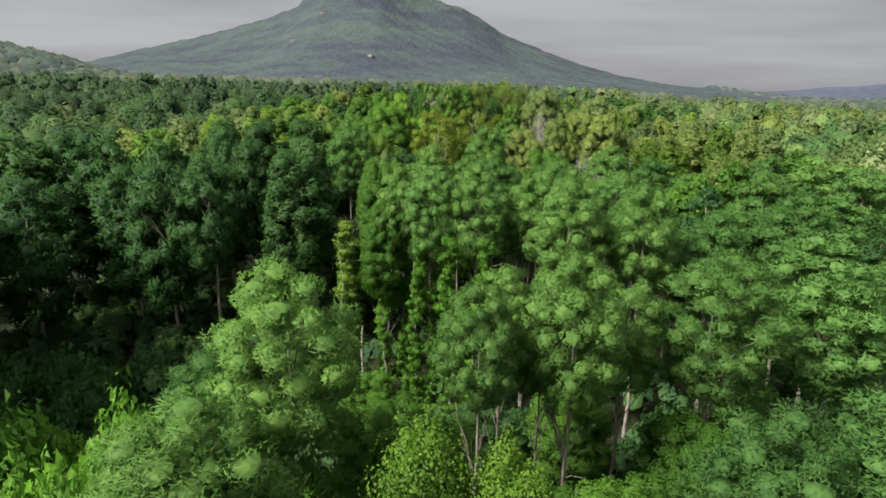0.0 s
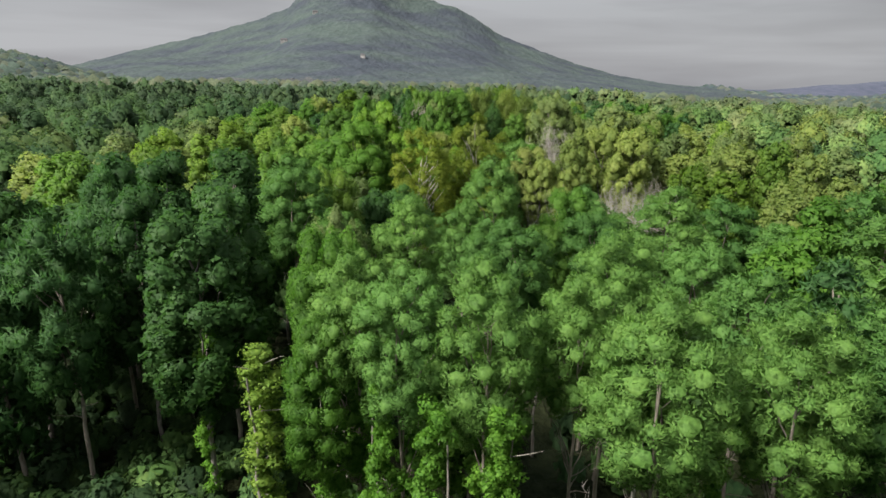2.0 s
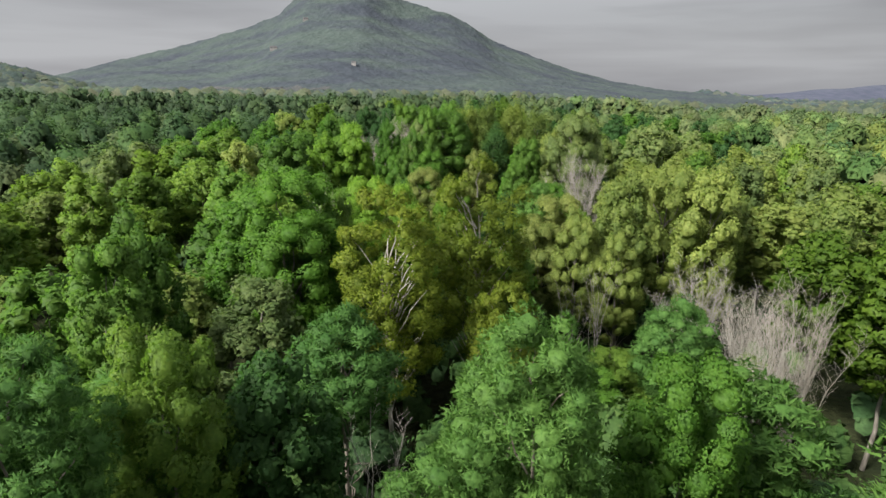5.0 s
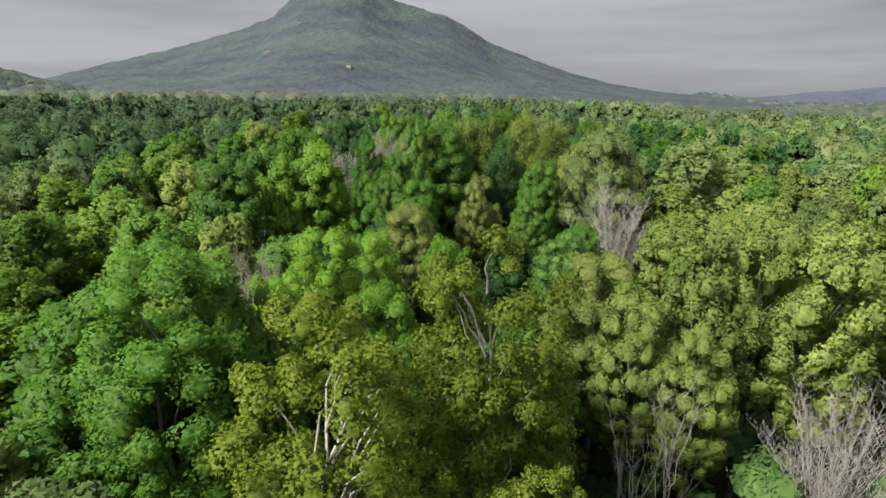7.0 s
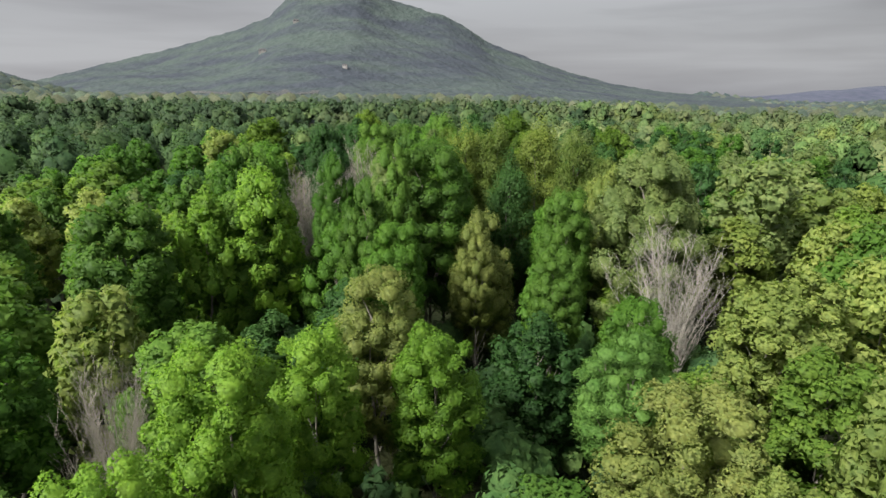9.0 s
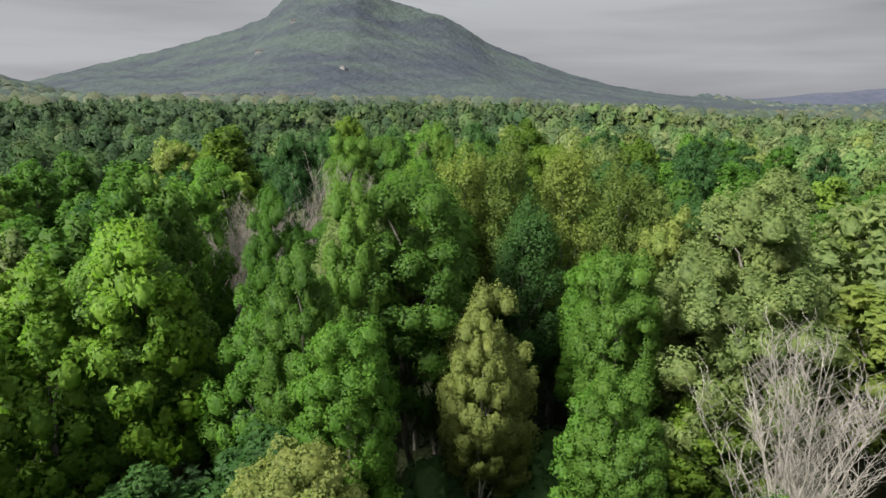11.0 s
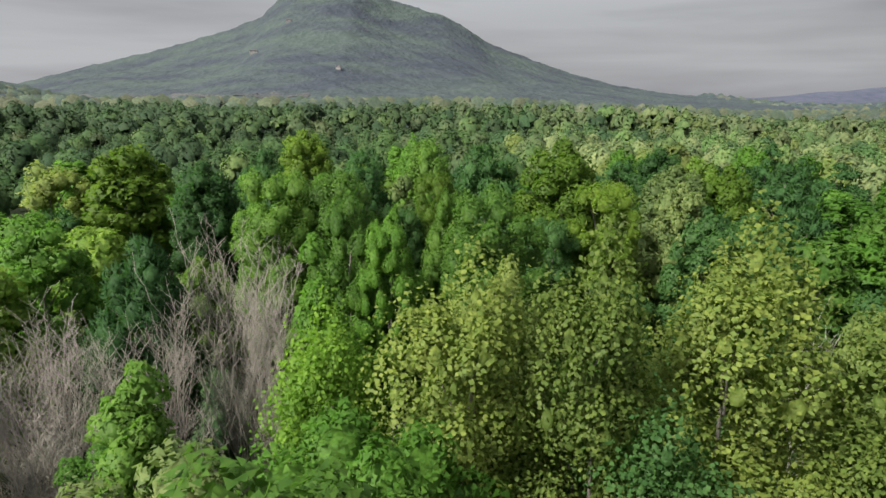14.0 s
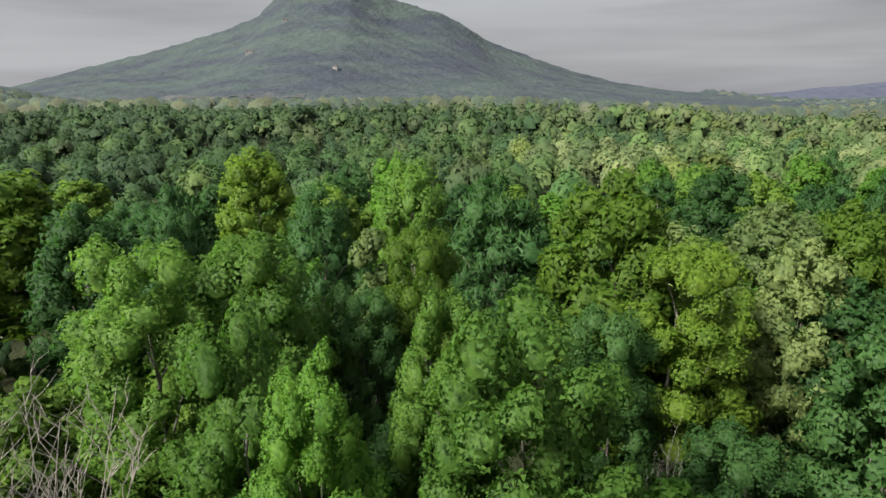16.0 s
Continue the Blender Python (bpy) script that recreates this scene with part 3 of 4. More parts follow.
def field_strip():
    """A narrow pale field along the mountain's foot, on one contour."""
    xs, ys = np.arange(-620.0, -120.0, 10.0), np.arange(985.0, 1700.0, 4.0)
    rows = []
    for high in (46.0, 48.0, 50.0, 51.5):
        level = high + 1.6 * np.sin(xs * 0.05) + 1.2 * np.sin(xs * 0.13 + high)
        far = np.array([ys[np.argmax(mountain_z(np.full_like(ys, x), ys) > z)] for x, z in zip(xs, level)])
        rows.append(np.stack([xs, far, mountain_z(xs, far) + treetops(xs, far) + 0.6], 1))
    n = len(xs)
    a = (np.arange(3)[:, None] * n + np.arange(n - 1)[None]).ravel()
    return mesh_of("field", np.concatenate(rows), np.stack([a, a + 1, a + 1 + n, a + n], 1), FIELD, True)


tagged(new("field", field_strip()), "pale dry field along the mountain's foot", "field", kind="structure")


def hill_z(x, y):
    """The long wooded hill beside the valley."""
    crest = np.interp(x, [-2200, -1300, -980, -840, -700, -610, -480, -300], [150, 140, 122, 112, 82, 58, 22, -6])
    across = np.exp(-((y - 1230.0) / 260.0) ** 2)
    return 4.0 + crest * across + 5 * rough(x, y, 0.02, 3.0) * across


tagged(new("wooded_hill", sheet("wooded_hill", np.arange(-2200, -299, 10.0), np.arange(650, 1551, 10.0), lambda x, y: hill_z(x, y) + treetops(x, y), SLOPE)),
       "low wooded hill beside the valley", "hill", kind="structure")


def low_hill_z(x, y):
    crest = np.interp(x, [300, 1350, 1800, 3200], [44, 44, 18, 8]) + 12 * rough(x, 0 * x, 0.0075, 4.0) + 8 * rough(x, 0 * x, 0.03, 2.0)
    return crest * np.exp(-((y - 2700.0) / 420.0) ** 2)


def far_ridge_z(x, y):
    crest = np.interp(x, [300, 1500, 2400, 2900, 3400, 4500], [28, 36, 50, 92, 112, 145]) + 14 * rough(x, 0 * x, 0.006, 7.0)
    return crest * np.exp(-((y - 4150.0) / 330.0) ** 2)


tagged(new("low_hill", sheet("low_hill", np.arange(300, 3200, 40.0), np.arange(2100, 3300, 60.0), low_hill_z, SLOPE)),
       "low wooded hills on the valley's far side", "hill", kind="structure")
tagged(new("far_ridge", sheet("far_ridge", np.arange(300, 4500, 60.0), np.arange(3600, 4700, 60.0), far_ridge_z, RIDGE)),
       "wooded ridge on the horizon, bluish from painted haze", "ridge", kind="structure")


# ---- trees that stand out, from the first clearing onwards ----
# pines and others round the clearing
tree("pine", "lightpine", -6.3, 26.6, 24.3, 3.5)
tree("pine", "pine", -9.6, 27.5, 20.0, 2.6)
tree("pine", "lightpine", -8.3, 19.3, 21.4, 3.9)
tree("plume", "vivid", 0.6, 18.4, 22.0, 2.4)
tree("plume", "vivid", 3.1, 17.6, 21.0, 2.0)
tree("pine", "lightpine", 3.2, 27.2, 23.2, 2.1)
tree("pine", "lightpine", 4.8, 30.9, 22.8, 1.8)
tree("pine", "lightpine", 8.5, 29.2, 24.2, 2.7)
tree("pine", "lightpine", 7.3, 31.4, 21.7, 2.2)
tree("pine", "lightpine", 18.5, 33.0, 23.4, 3.7)
tree("pine", "pine", 13.2, 18.0, 21.6, 2.9)
tree("pine", "lightpine", 13.0, 33.5, 21.5, 2.6)
tree("pine", "pine", 28.0, 36.5, 21.2, 3.8)
tree("pine", "pine", 33.0, 44.5, 22.0, 4.0)
tree("pine", "pine", 24.0, 24.5, 19.0, 3.4)
tree("broad", "green", 9.5, 24.0, 14.5, 3.0)
tree("broad", "green", 1.5, 31.0, 13.5, 3.0)
tree("broad", "green", -3.0, 31.5, 14.0, 2.6)
tree("tall", "green", 15.5, 26.0, 15.5, 2.6)
tree("pine", "pine", 35.5, 61.0, 21.7, 4.0)
tree("pine", "pine", 36.4, 54.5, 23.4, 3.8)
tree("pine", "pine", 39.4, 83.5, 21.2, 4.0)
tree("pine", "pine", 29.0, 54.0, 21.5, 3.4)
tree("broad", "green", 6.4, 25.0, 13.5, 2.8)
tree("broad", "green", 12.4, 26.5, 12.5, 2.8)
tree("broad", "green", 16.0, 30.5, 14.0, 3.0)
tree("broad", "green", 11.0, 37.5, 13.0, 3.0)
tree("broad", "dark", 5.0, 38.0, 11.0, 3.0)
tree("broad", "green", 22.0, 34.0, 14.0, 3.2)
tree("broad", "green", -1.5, 40.5, 9.5, 2.8)
tree("broad", "green", -4.4, 46.8, 8.6, 2.6)
# the dark wall of pines beyond the hollow
tree("broad", "dark", -53.0, 83.0, 27.0, 5.0)
tree("pine", "darkpine", -47.0, 84.5, 27.8, 4.6)
tree("pine", "darkpine", -40.8, 82.0, 26.8, 4.2)
tree("pine", "darkpine", -45.0, 68.5, 23.4, 4.2)
tree("pine", "darkpine", -35.5, 73.5, 24.4, 4.2)
tree("pine", "darkpine", -30.2, 71.2, 25.0, 3.6)
tree("pine", "darkpine", -25.0, 71.5, 25.4, 3.6)
tree("broad", "dark", -21.5, 77.2, 26.4, 3.6)
tree("broad", "dark", -28.0, 88.0, 28.2, 4.2)
tree("broad", "dark", -21.8, 85.0, 28.6, 3.8)
tree("broad", "dark", -16.2, 87.5, 28.8, 4.3)
tree("pine", "darkpine", -26.2, 82.5, 27.6, 3.4)
tree("broad", "dark", -14.6, 70.8, 25.8, 4.4, vines=True)
tree("broad", "dark", -14.0, 76.2, 26.8, 3.8)
tree("broad", "dark", -33.0, 79.0, 26.0, 3.8)
# vine-clothed trees at the wood's edge
tree("draped", "olive", -7.4, 60.4, 18.6, 1.5)
tree("broad", "green", -3.4, 59.8, 21.8, 2.4, vines=True)
tree("broad", "green", -3.9, 67.2, 25.4, 3.2, vines=True)
tree("pine", "lightpine", -1.4, 60.4, 24.9, 2.6, vines=True)
tree("pine", "pine", 1.4, 57.0, 25.2, 2.8, vines=True)
tree("pine", "lightpine", 5.9, 55.8, 25.4, 3.0, vines=True)
tree("draped", "ivy", 3.2, 52.6, 18.5, 1.15)
tree("draped", "ivy", 6.5, 52.6, 18.3, 1.1)
tree("draped", "ivy", 0.1, 56.2, 18.0, 1.0)
tree("pine", "lightpine", 11.3, 57.0, 24.3, 2.6)
tree("pine", "lightpine", 13.9, 52.4, 24.9, 3.5)
tree("pine", "lightpine", 21.2, 52.6, 24.0, 3.3)
tree("pine", "pine", 23.8, 61.5, 23.6, 3.2)
tree("pine", "lightpine", 15.3, 63.6, 25.2, 3.2)
tree("snag", "grey", 10.2, 52.4, 17.0, 1.8)
tree("draped", "ivy", 15.6, 53.6, 15.5, 1.0)
tree("draped", "ivy", 18.3, 54.5, 14.5, 1.0)
# the pine wood
tree("pine", "pine", 10.1, 71.0, 24.8, 2.9)
tree("pine", "pine", 23.5, 68.5, 23.6, 3.3)
tree("pine", "pine", 18.7, 79.4, 23.8, 3.4)
tree("pine", "lightpine", 1.7, 73.8, 25.6, 2.8)
tree("tall", "grey", -3.6, 72.0, 26.0, 3.1)
tree("broad", "green", -4.0, 69.4, 25.2, 2.8)
tree("pine", "pine", 8.4, 72.8, 24.2, 2.4)
tree("pine", "pine", 19.2, 75.2, 22.4, 3.0)
tree("pine", "lightpine", 7.0, 84.2, 23.0, 3.0)
tree("pine", "lightpine", 10.5, 86.8, 27.4, 3.4)
tree("broad", "green", 19.0, 90.0, 24.6, 3.2)
tree("pine", "lightpine", 27.2, 82.2, 25.4, 3.8)
tree("pine", "pine", 35.6, 87.2, 23.4, 3.6)
tree("pine", "pine", -9.4, 83.8, 28.2, 3.3)
tree("broad", "olive", -6.2, 89.6, 27.0, 3.2)
tree("pine", "lightpine", -5.0, 80.0, 23.6, 3.0)
tree("broad", "bright", 14.0, 79.0, 22.6, 2.6)
tree("snag", "grey", 2.6, 96.5, 19.8, 3.0)
tree("bare", "grey", 30.2, 102.6, 22.6, 3.4)
tree("bare", "red", 36.6, 107.0, 22.4, 3.6)
tree("pine", "pine", 24.8, 103.2, 21.8, 3.0)
# bright and golden trees beyond the pines
tree("broad", "bright", -15.2, 104.0, 27.2, 3.0)
tree("tall", "bright", -15.4, 109.0, 28.4, 3.2)
tree("broad", "green", -6.2, 120.2, 30.2, 4.8)
tree("broad", "green", -10.8, 121.0, 26.6, 4.0)
tree("tall", "olive", -1.8, 123.0, 26.4, 2.8)
tree("broad", "olive", -7.8, 127.4, 26.8, 3.6)
tree("open", "gold", 3.4, 113.6, 28.8, 4.6)
tree("open", "gold", 11.7, 119.5, 30.6, 4.6)
tree("open", "gold", 13.6, 111.6, 20.6, 2.8)
tree("broad", "vivid", 0.2, 140.2, 26.8, 3.7)
tree("broad", "vivid", -2.6, 133.2, 24.4, 2.9)
tree("broad", "vivid", 5.0, 128.6, 25.0, 3.4)
tree("broad", "lime", 47.0, 119.0, 23.4, 4.0)
tree("broad", "lime", 49.6, 113.0, 22.8, 3.6)
tree("tall", "pale", 36.6, 134.4, 30.0, 5.0)
tree("tall", "pale", 31.0, 132.6, 27.8, 3.6)
tree("tall", "pale", 40.6, 131.0, 28.8, 4.2)
tree("tall", "pale", 45.5, 138.0, 28.5, 4.4)
tree("bare", "grey", 35.6, 122.0, 19.6, 3.6)
tree("bare", "grey", 40.0, 119.5, 17.6, 3.2)
tree("snag", "grey", 22.6, 123.0, 18.4, 2.6)
tree("snag", "grey", 26.0, 125.0, 19.4, 2.8)
tree("broad", "vivid", -28.0, 138.5, 19.0, 4.0)
tree("bare", "red", -6.0, 142.0, 25.0, 2.2)
tree("bare", "red", -8.6, 146.0, 23.4, 2.4)
tree("tall", "pale", 25.0, 131.0, 24.0, 3.2)
tree("tall", "pale", 29.0, 128.0, 21.0, 3.0)
tree("broad", "red", 21.0, 133.4, 21.6, 3.2)
tree("broad", "olive", 25.5, 118.0, 11.5, 3.4)
tree("broad", "olive", 31.5, 115.5, 11.0, 3.4)
tree("broad", "grey", 37.5, 114.5, 11.5, 3.6)
tree("broad", "green", 21.0, 112.0, 12.5, 3.2)
# the mixed wood
tree("broad", "bright", -14.6, 163.4, 30.4, 4.3)
tree("tall", "vivid", -9.6, 169.5, 30.2, 4.0)
tree("broad", "bright", -5.6, 172.6, 29.8, 4.6)
tree("tall", "green", 2.8, 171.0, 27.6, 3.6)
tree("tall", "bright", -9.2, 188.0, 33.4, 3.8)
tree("broad", "grey", 9.4, 180.4, 32.6, 4.2)
tree("tall", "pale", 19.6, 193.0, 34.0, 3.4)
tree("tall", "grey", 35.6, 172.4, 32.8, 5.6)
tree("tall", "grey", 53.8, 182.4, 32.0, 5.4)
tree("bare", "grey", 34.6, 163.6, 27.6, 4.6)
tree("broad", "green", 27.8, 179.8, 27.2, 3.2)
tree("cone", "green", 22.0, 163.6, 24.8, 2.2)
tree("tall", "red", 17.7, 172.6, 26.6, 3.6)
tree("broad", "red", 7.4, 155.4, 26.0, 3.5)
tree("broad", "vivid", 3.9, 147.0, 24.8, 3.0)
tree("broad", "vivid", 11.7, 149.4, 23.4, 3.2)
tree("broad", "green", -16.8, 147.2, 24.4, 3.6)
tree("broad", "olive", -29.2, 165.0, 26.4, 4.4)
tree("broad", "green", -41.6, 164.4, 18.8, 4.4)
tree("broad", "olive", -52.0, 180.0, 20.8, 4.4)
tree("broad", "pale", 38.2, 153.8, 24.2, 3.8)
tree("broad", "pale", 42.6, 156.0, 24.4, 3.6)
tree("broad", "green", 27.6, 153.2, 23.6, 3.0)
tree("pine", "lightpine", 22.8, 143.0, 24.4, 3.0)
tree("broad", "red", 24.4, 138.6, 24.4, 4.2)
tree("tall", "bright", 55.0, 164.0, 27.4, 4.2)
tree("broad", "olive", -36.8, 206.0, 29.6, 4.6)
tree("broad", "olive", -48.4, 208.0, 26.2, 4.8)
# round the last tall trees
tree("tall", "green", -10.4, 183.4, 32.8, 3.6)
tree("tall", "green", -9.4, 195.6, 32.0, 3.6)
tree("tall", "green", 1.3, 184.4, 31.8, 2.8)
tree("broad", "bright", 12.4, 176.8, 34.6, 5.0)
tree("broad", "green", 14.6, 184.0, 32.0, 4.0)
tree("tall", "bright", 9.0, 173.8, 33.8, 2.8)
tree("plume", "straw", 17.6, 187.6, 35.4, 3.4)
tree("plume", "straw", 21.6, 187.2, 36.0, 3.0)
tree("plume", "straw", 27.0, 188.2, 36.2, 3.8)
tree("plume", "straw", 31.0, 184.6, 34.6, 3.4)
tree("plume", "dark", 22.6, 183.6, 31.4, 3.2)
tree("plume", "vivid", 13.0, 189.2, 33.4, 2.7)
tree("broad", "bright", 27.0, 172.8, 29.4, 2.9)
tree("tall", "red", 16.8, 168.4, 26.0, 2.3)
tree("tall", "grey", 37.6, 174.6, 34.6, 5.0)
tree("broad", "vivid", -4.4, 171.0, 32.0, 3.4)
tree("tall", "bright", 6.2, 168.2, 30.6, 2.6)
tree("broad", "green", 8.9, 165.2, 27.8, 2.8)
tree("broad", "bright", 23.2, 162.2, 25.2, 2.3)
tree("broad", "lime", 33.8, 171.0, 19.8, 3.4)
tree("bare", "grey", 38.2, 169.0, 21.8, 3.4)
tree("tall", "pale", 34.2, 180.6, 31.0, 3.6)
tree("cone", "bright", 6.9, 186.8, 33.2, 2.4)
tree("cone", "green", 11.6, 196.2, 33.6, 2.4)
tree("broad", "green", 4.8, 189.8, 28.4, 2.6)
tree("bare", "red", 3.7, 209.0, 32.2, 4.8)
tree("bare", "red", 6.8, 205.4, 30.6, 3.0)
tree("bare", "red", -3.6, 198.6, 29.0, 4.8)
tree("pine", "darkpine", -1.2, 207.2, 31.8, 3.2)
tree("snag", "grey", 39.4, 200.0, 29.4, 2.6)
tree("tall", "pale", 38.2, 194.6, 30.4, 2.6)
tree("bare", "red", -7.0, 204.0, 28.0, 4.4)
tree("bare", "red", 0.6, 203.0, 29.4, 4.4)
tree("bare", "grey", -9.6, 199.0, 26.0, 4.0)
# the trees ahead at the end
tree("broad", "bright", 4.9, 220.0, 35.0, 4.0)
tree("broad", "bright", 10.2, 221.0, 34.6, 4.0)
tree("tall", "bright", 11.5, 211.6, 33.4, 3.2)
tree("tall", "green", 14.4, 209.6, 32.8, 2.2)
tree("broad", "bright", 21.8, 209.8, 34.6, 3.9)
tree("tall", "bright", 19.0, 214.0, 32.8, 2.2)
tree("broad", "dark", 28.6, 220.4, 30.0, 3.0)
tree("broad", "lime", 31.5, 228.0, 36.2, 4.4)
tree("broad", "lime", 34.0, 223.2, 33.0, 4.0)
tree("pine", "darkpine", 24.5, 233.4, 35.6, 4.2)
tree("cone", "grey", 15.5, 228.6, 33.8, 2.4)
tree("broad", "lime", 18.8, 225.4, 33.6, 2.6)
tree("broad", "dark", 15.2, 223.6, 30.8, 2.6)
tree("pine", "darkpine", 10.8, 239.6, 34.4, 3.6)
tree("pine", "darkpine", 0.4, 236.0, 35.0, 3.0)
tree("broad", "dark", -6.2, 235.6, 33.6, 3.6)
tree("broad", "lime", -21.2, 251.6, 34.6, 5.2)
tree("tall", "pale", -32.0, 253.4, 32.6, 4.6)
tree("broad", "lime", 1.4, 257.2, 36.0, 4.0)
tree("tall", "bright", 18.6, 246.0, 35.8, 3.8)
tree("tall", "green", 17.2, 256.6, 35.0, 3.6)
tree("broad", "dark", 40.0, 214.4, 30.8, 3.0)
tree("broad", "dark", 45.2, 216.4, 30.6, 3.4)
tree("broad", "grey", 45.6, 233.0, 32.8, 4.0)
tree("broad", "grey", 42.4, 224.4, 32.0, 3.0)
tree("broad", "lime", 52.4, 234.0, 32.6, 3.4)
tree("broad", "dark", 53.4, 254.8, 33.0, 4.0)
tree("broad", "dark", 47.2, 204.0, 27.4, 3.4)
tree("tall", "dark", 44.8, 213.8, 28.8, 3.4)
tree("broad", "dark", 17.8, 215.0, 27.0, 2.6)
tree("broad", "dark", 33.4, 215.0, 25.6, 3.0)
tree("snag", "grey", 31.0, 217.0, 25.0, 2.0)
tree("broad", "dark", 37.4, 208.6, 25.4, 3.4)
tree("broad", "dark", 44.2, 222.8, 30.0, 3.2)
tree("broad", "green", 66.4, 227.0, 27.0, 4.4)
tree("broad", "green", 77.0, 246.0, 26.6, 4.6)
tree("broad", "green", -13.6, 217.2, 31.4, 3.8)


def dead_trunk(seed, x, y, top):
    """A broken trunk without boughs, standing alone."""
    rng = np.random.default_rng(seed)
    z = float(ground_z(x, y))
    high = top - z
    line = bent(rng, (0, 0, -0.5), (rng.normal() * 0.4, rng.normal() * 0.4, high), 8, 0.08)
    parts = [tube(line, np.linspace(0.17, 0.09, 8), 8), tube(bent(rng, line[-1] - [0, 0, 0.1], line[-1] + [0.06, 0.03, 0.7], 4, 0.02), [0.085, 0.06, 0.04, 0.01], 5)]
    for k in range(4):
        a, h = rng.random() * 6.28, 0.45 + 0.5 * rng.random()
        p = line[min(int(h * 7), 6)]
        parts.append(tube(bent(rng, p, p + np.array([math.cos(a), math.sin(a), 0.5]) * (0.5 + 0.9 * rng.random()), 4, 0.04), np.linspace(0.05, 0.012, 4), 5))
    v, f = join(parts)
    ob = new("dead_trunk", mesh_of("dead_trunk", v, f, DEAD_BARK, True))
    ob.matrix_world = pose(x, y, z)
    tagged(ob, "pale broken dead trunk standing among creepers", "dead tree", "dead trunks in the hollow")


dead_trunk(1, -10.6, 52.0, 10.6)
dead_trunk(2, -5.0, 50.0, 10.8)
dead_trunk(3, 12.2, 52.6, 16.5)

# ---- the rest of the wood round them ----


def free_spot(x, y, r, gap=0.78):
    return all((x - a) ** 2 + (y - b) ** 2 > (gap * (r + c)) ** 2 for a, b, c, d in placed)


def clear_of(x, y):
    """The hollow before the wood's edge stays open."""
    return y < 50 and x < 32 or (x < -5 and y < 67) or y < 30 or (18 < x < 48 and 96 < y < 128) or (24 < x < 44 and 158 < y < 168) or (-12 < x < 9 and 190 < y < 216)


def canopy_z(x, y):
    """How high the tree tops reach: the highest ones known, less a little."""
    return float(np.interp(y, [30, 60, 90, 120, 160, 200, 240, 320], [19, 21.5, 23.5, 25.5, 27.5, 29.5, 31.0, 31.0]))


# unseen trees added outside the view, beside the hollow, to shade it
for k in range(42):
    near = k < 12
    y = random.uniform(-8, 13) if near else random.uniform(37, 64)
    aside = random.uniform(18, 27) if near else random.uniform(5, 22)
    tree(*(("pine", "darkpine") if k % 2 else ("broad", "dark")), -0.8 * y - aside, y, random.uniform(27, 33), random.uniform(4, 5.2), thin=True)

count = 0
for _ in range(9000):
    y = random.uniform(30, 300)
    wide = min(18 + 0.62 * y, 75)
    x = random.uniform(-wide, wide) + 0.09 * y
    r = random.uniform(3.0, 4.8)
    if clear_of(x, y) or not free_spot(x, y, r):
        continue
    top = canopy_z(x, y) - random.uniform(0.0, 5.5)
    amid = abs(x - 0.09 * y) < 26 and 110 < y < 236
    if amid:
        top -= random.uniform(2.0, 5.0)
    pick = random.random()
    if y < 105:
        shape, color = ("pine", random.choice(("pine", "pine", "lightpine", "darkpine"))) if pick < 0.65 else ("broad", random.choice(("green", "dark", "green")))
    elif y < 200:
        shape, color = random.choice(("broad", "tall", "broad", "broad")), random.choice(("bright", "bright", "olive", "grey", "pale", "lime", "pale"))
        if x - 0.09 * y > 14:
            color = random.choice(("pale", "grey", "pale", "straw", "olive"))
    else:
        shape, color = random.choice(("broad", "broad", "pine")), random.choice(("green", "dark", "bright", "green", "olive"))
        if x - 0.09 * y > 12:
            color = random.choice(("bright", "green", "olive", "grey", "green"))
        if shape == "pine":
            color = "darkpine"
    # darker leaves amid the tall trees stand for the shade in the gaps
    if amid and color in ("pale", "grey", "lime"):
        color = random.choice(("green", "olive", "dark"))
    tree(shape, color, x, y, top, r, thin=True)
    count += 1
    if count >= 220:
        break



def understorey(rng, n):
    y = rng.uniform(8, 300, n)
    x = rng.uniform(-1, 1, n) * np.minimum(24 + 0.62 * y, 85) + 0.09 * y
    keep = ~((x < -12) & (y < 58))
    return x[keep], y[keep]


# creeper mounds in the hollow and along the edge
random.seed(3)
for k in range(230):
    x, y = random.uniform(-44, 30), random.uniform(6, 64)
    if x > -4 and y > 50:
        continue
    if any((x - a) ** 2 + (y - b) ** 2 < 2.0 for a, b, c, d in placed):
        continue
    s = random.uniform(0.8, 1.6)
    shrub = new("creeper_mound")
    shrub.matrix_world = pose(x, y, float(ground_z(x, y)), 0, 0, random.uniform(0, 360)) @ Matrix.Diagonal((s, s, s * random.uniform(0.8, 1.8), 1))
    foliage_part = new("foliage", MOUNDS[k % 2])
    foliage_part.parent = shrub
    # dark leaves on these mounds paint in the shade of the hollow
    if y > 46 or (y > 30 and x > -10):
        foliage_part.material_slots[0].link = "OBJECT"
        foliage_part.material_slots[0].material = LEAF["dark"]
    tagged(shrub, "green mound of creeper on the forest floor", "shrub", "creeper mounds in the hollow")
for k in range(46):
    y = random.uniform(16, 45)
    x = random.uniform(-0.86 * y - 3, -10 - 0.25 * y)
    s = random.uniform(1.0, 1.7)
    shrub = new("creeper_mound")
    shrub.matrix_world = pose(x, y, float(ground_z(x, y)), 0, 0, random.uniform(0, 360)) @ Matrix.Diagonal((s, s, s * random.uniform(1.6, 2.8), 1))
    foliage_part = new("foliage", MOUNDS[k % 2])
    foliage_part.parent = shrub
    tagged(shrub, "tall green mound of creeper over bushes", "shrub", "creeper mounds in the hollow")


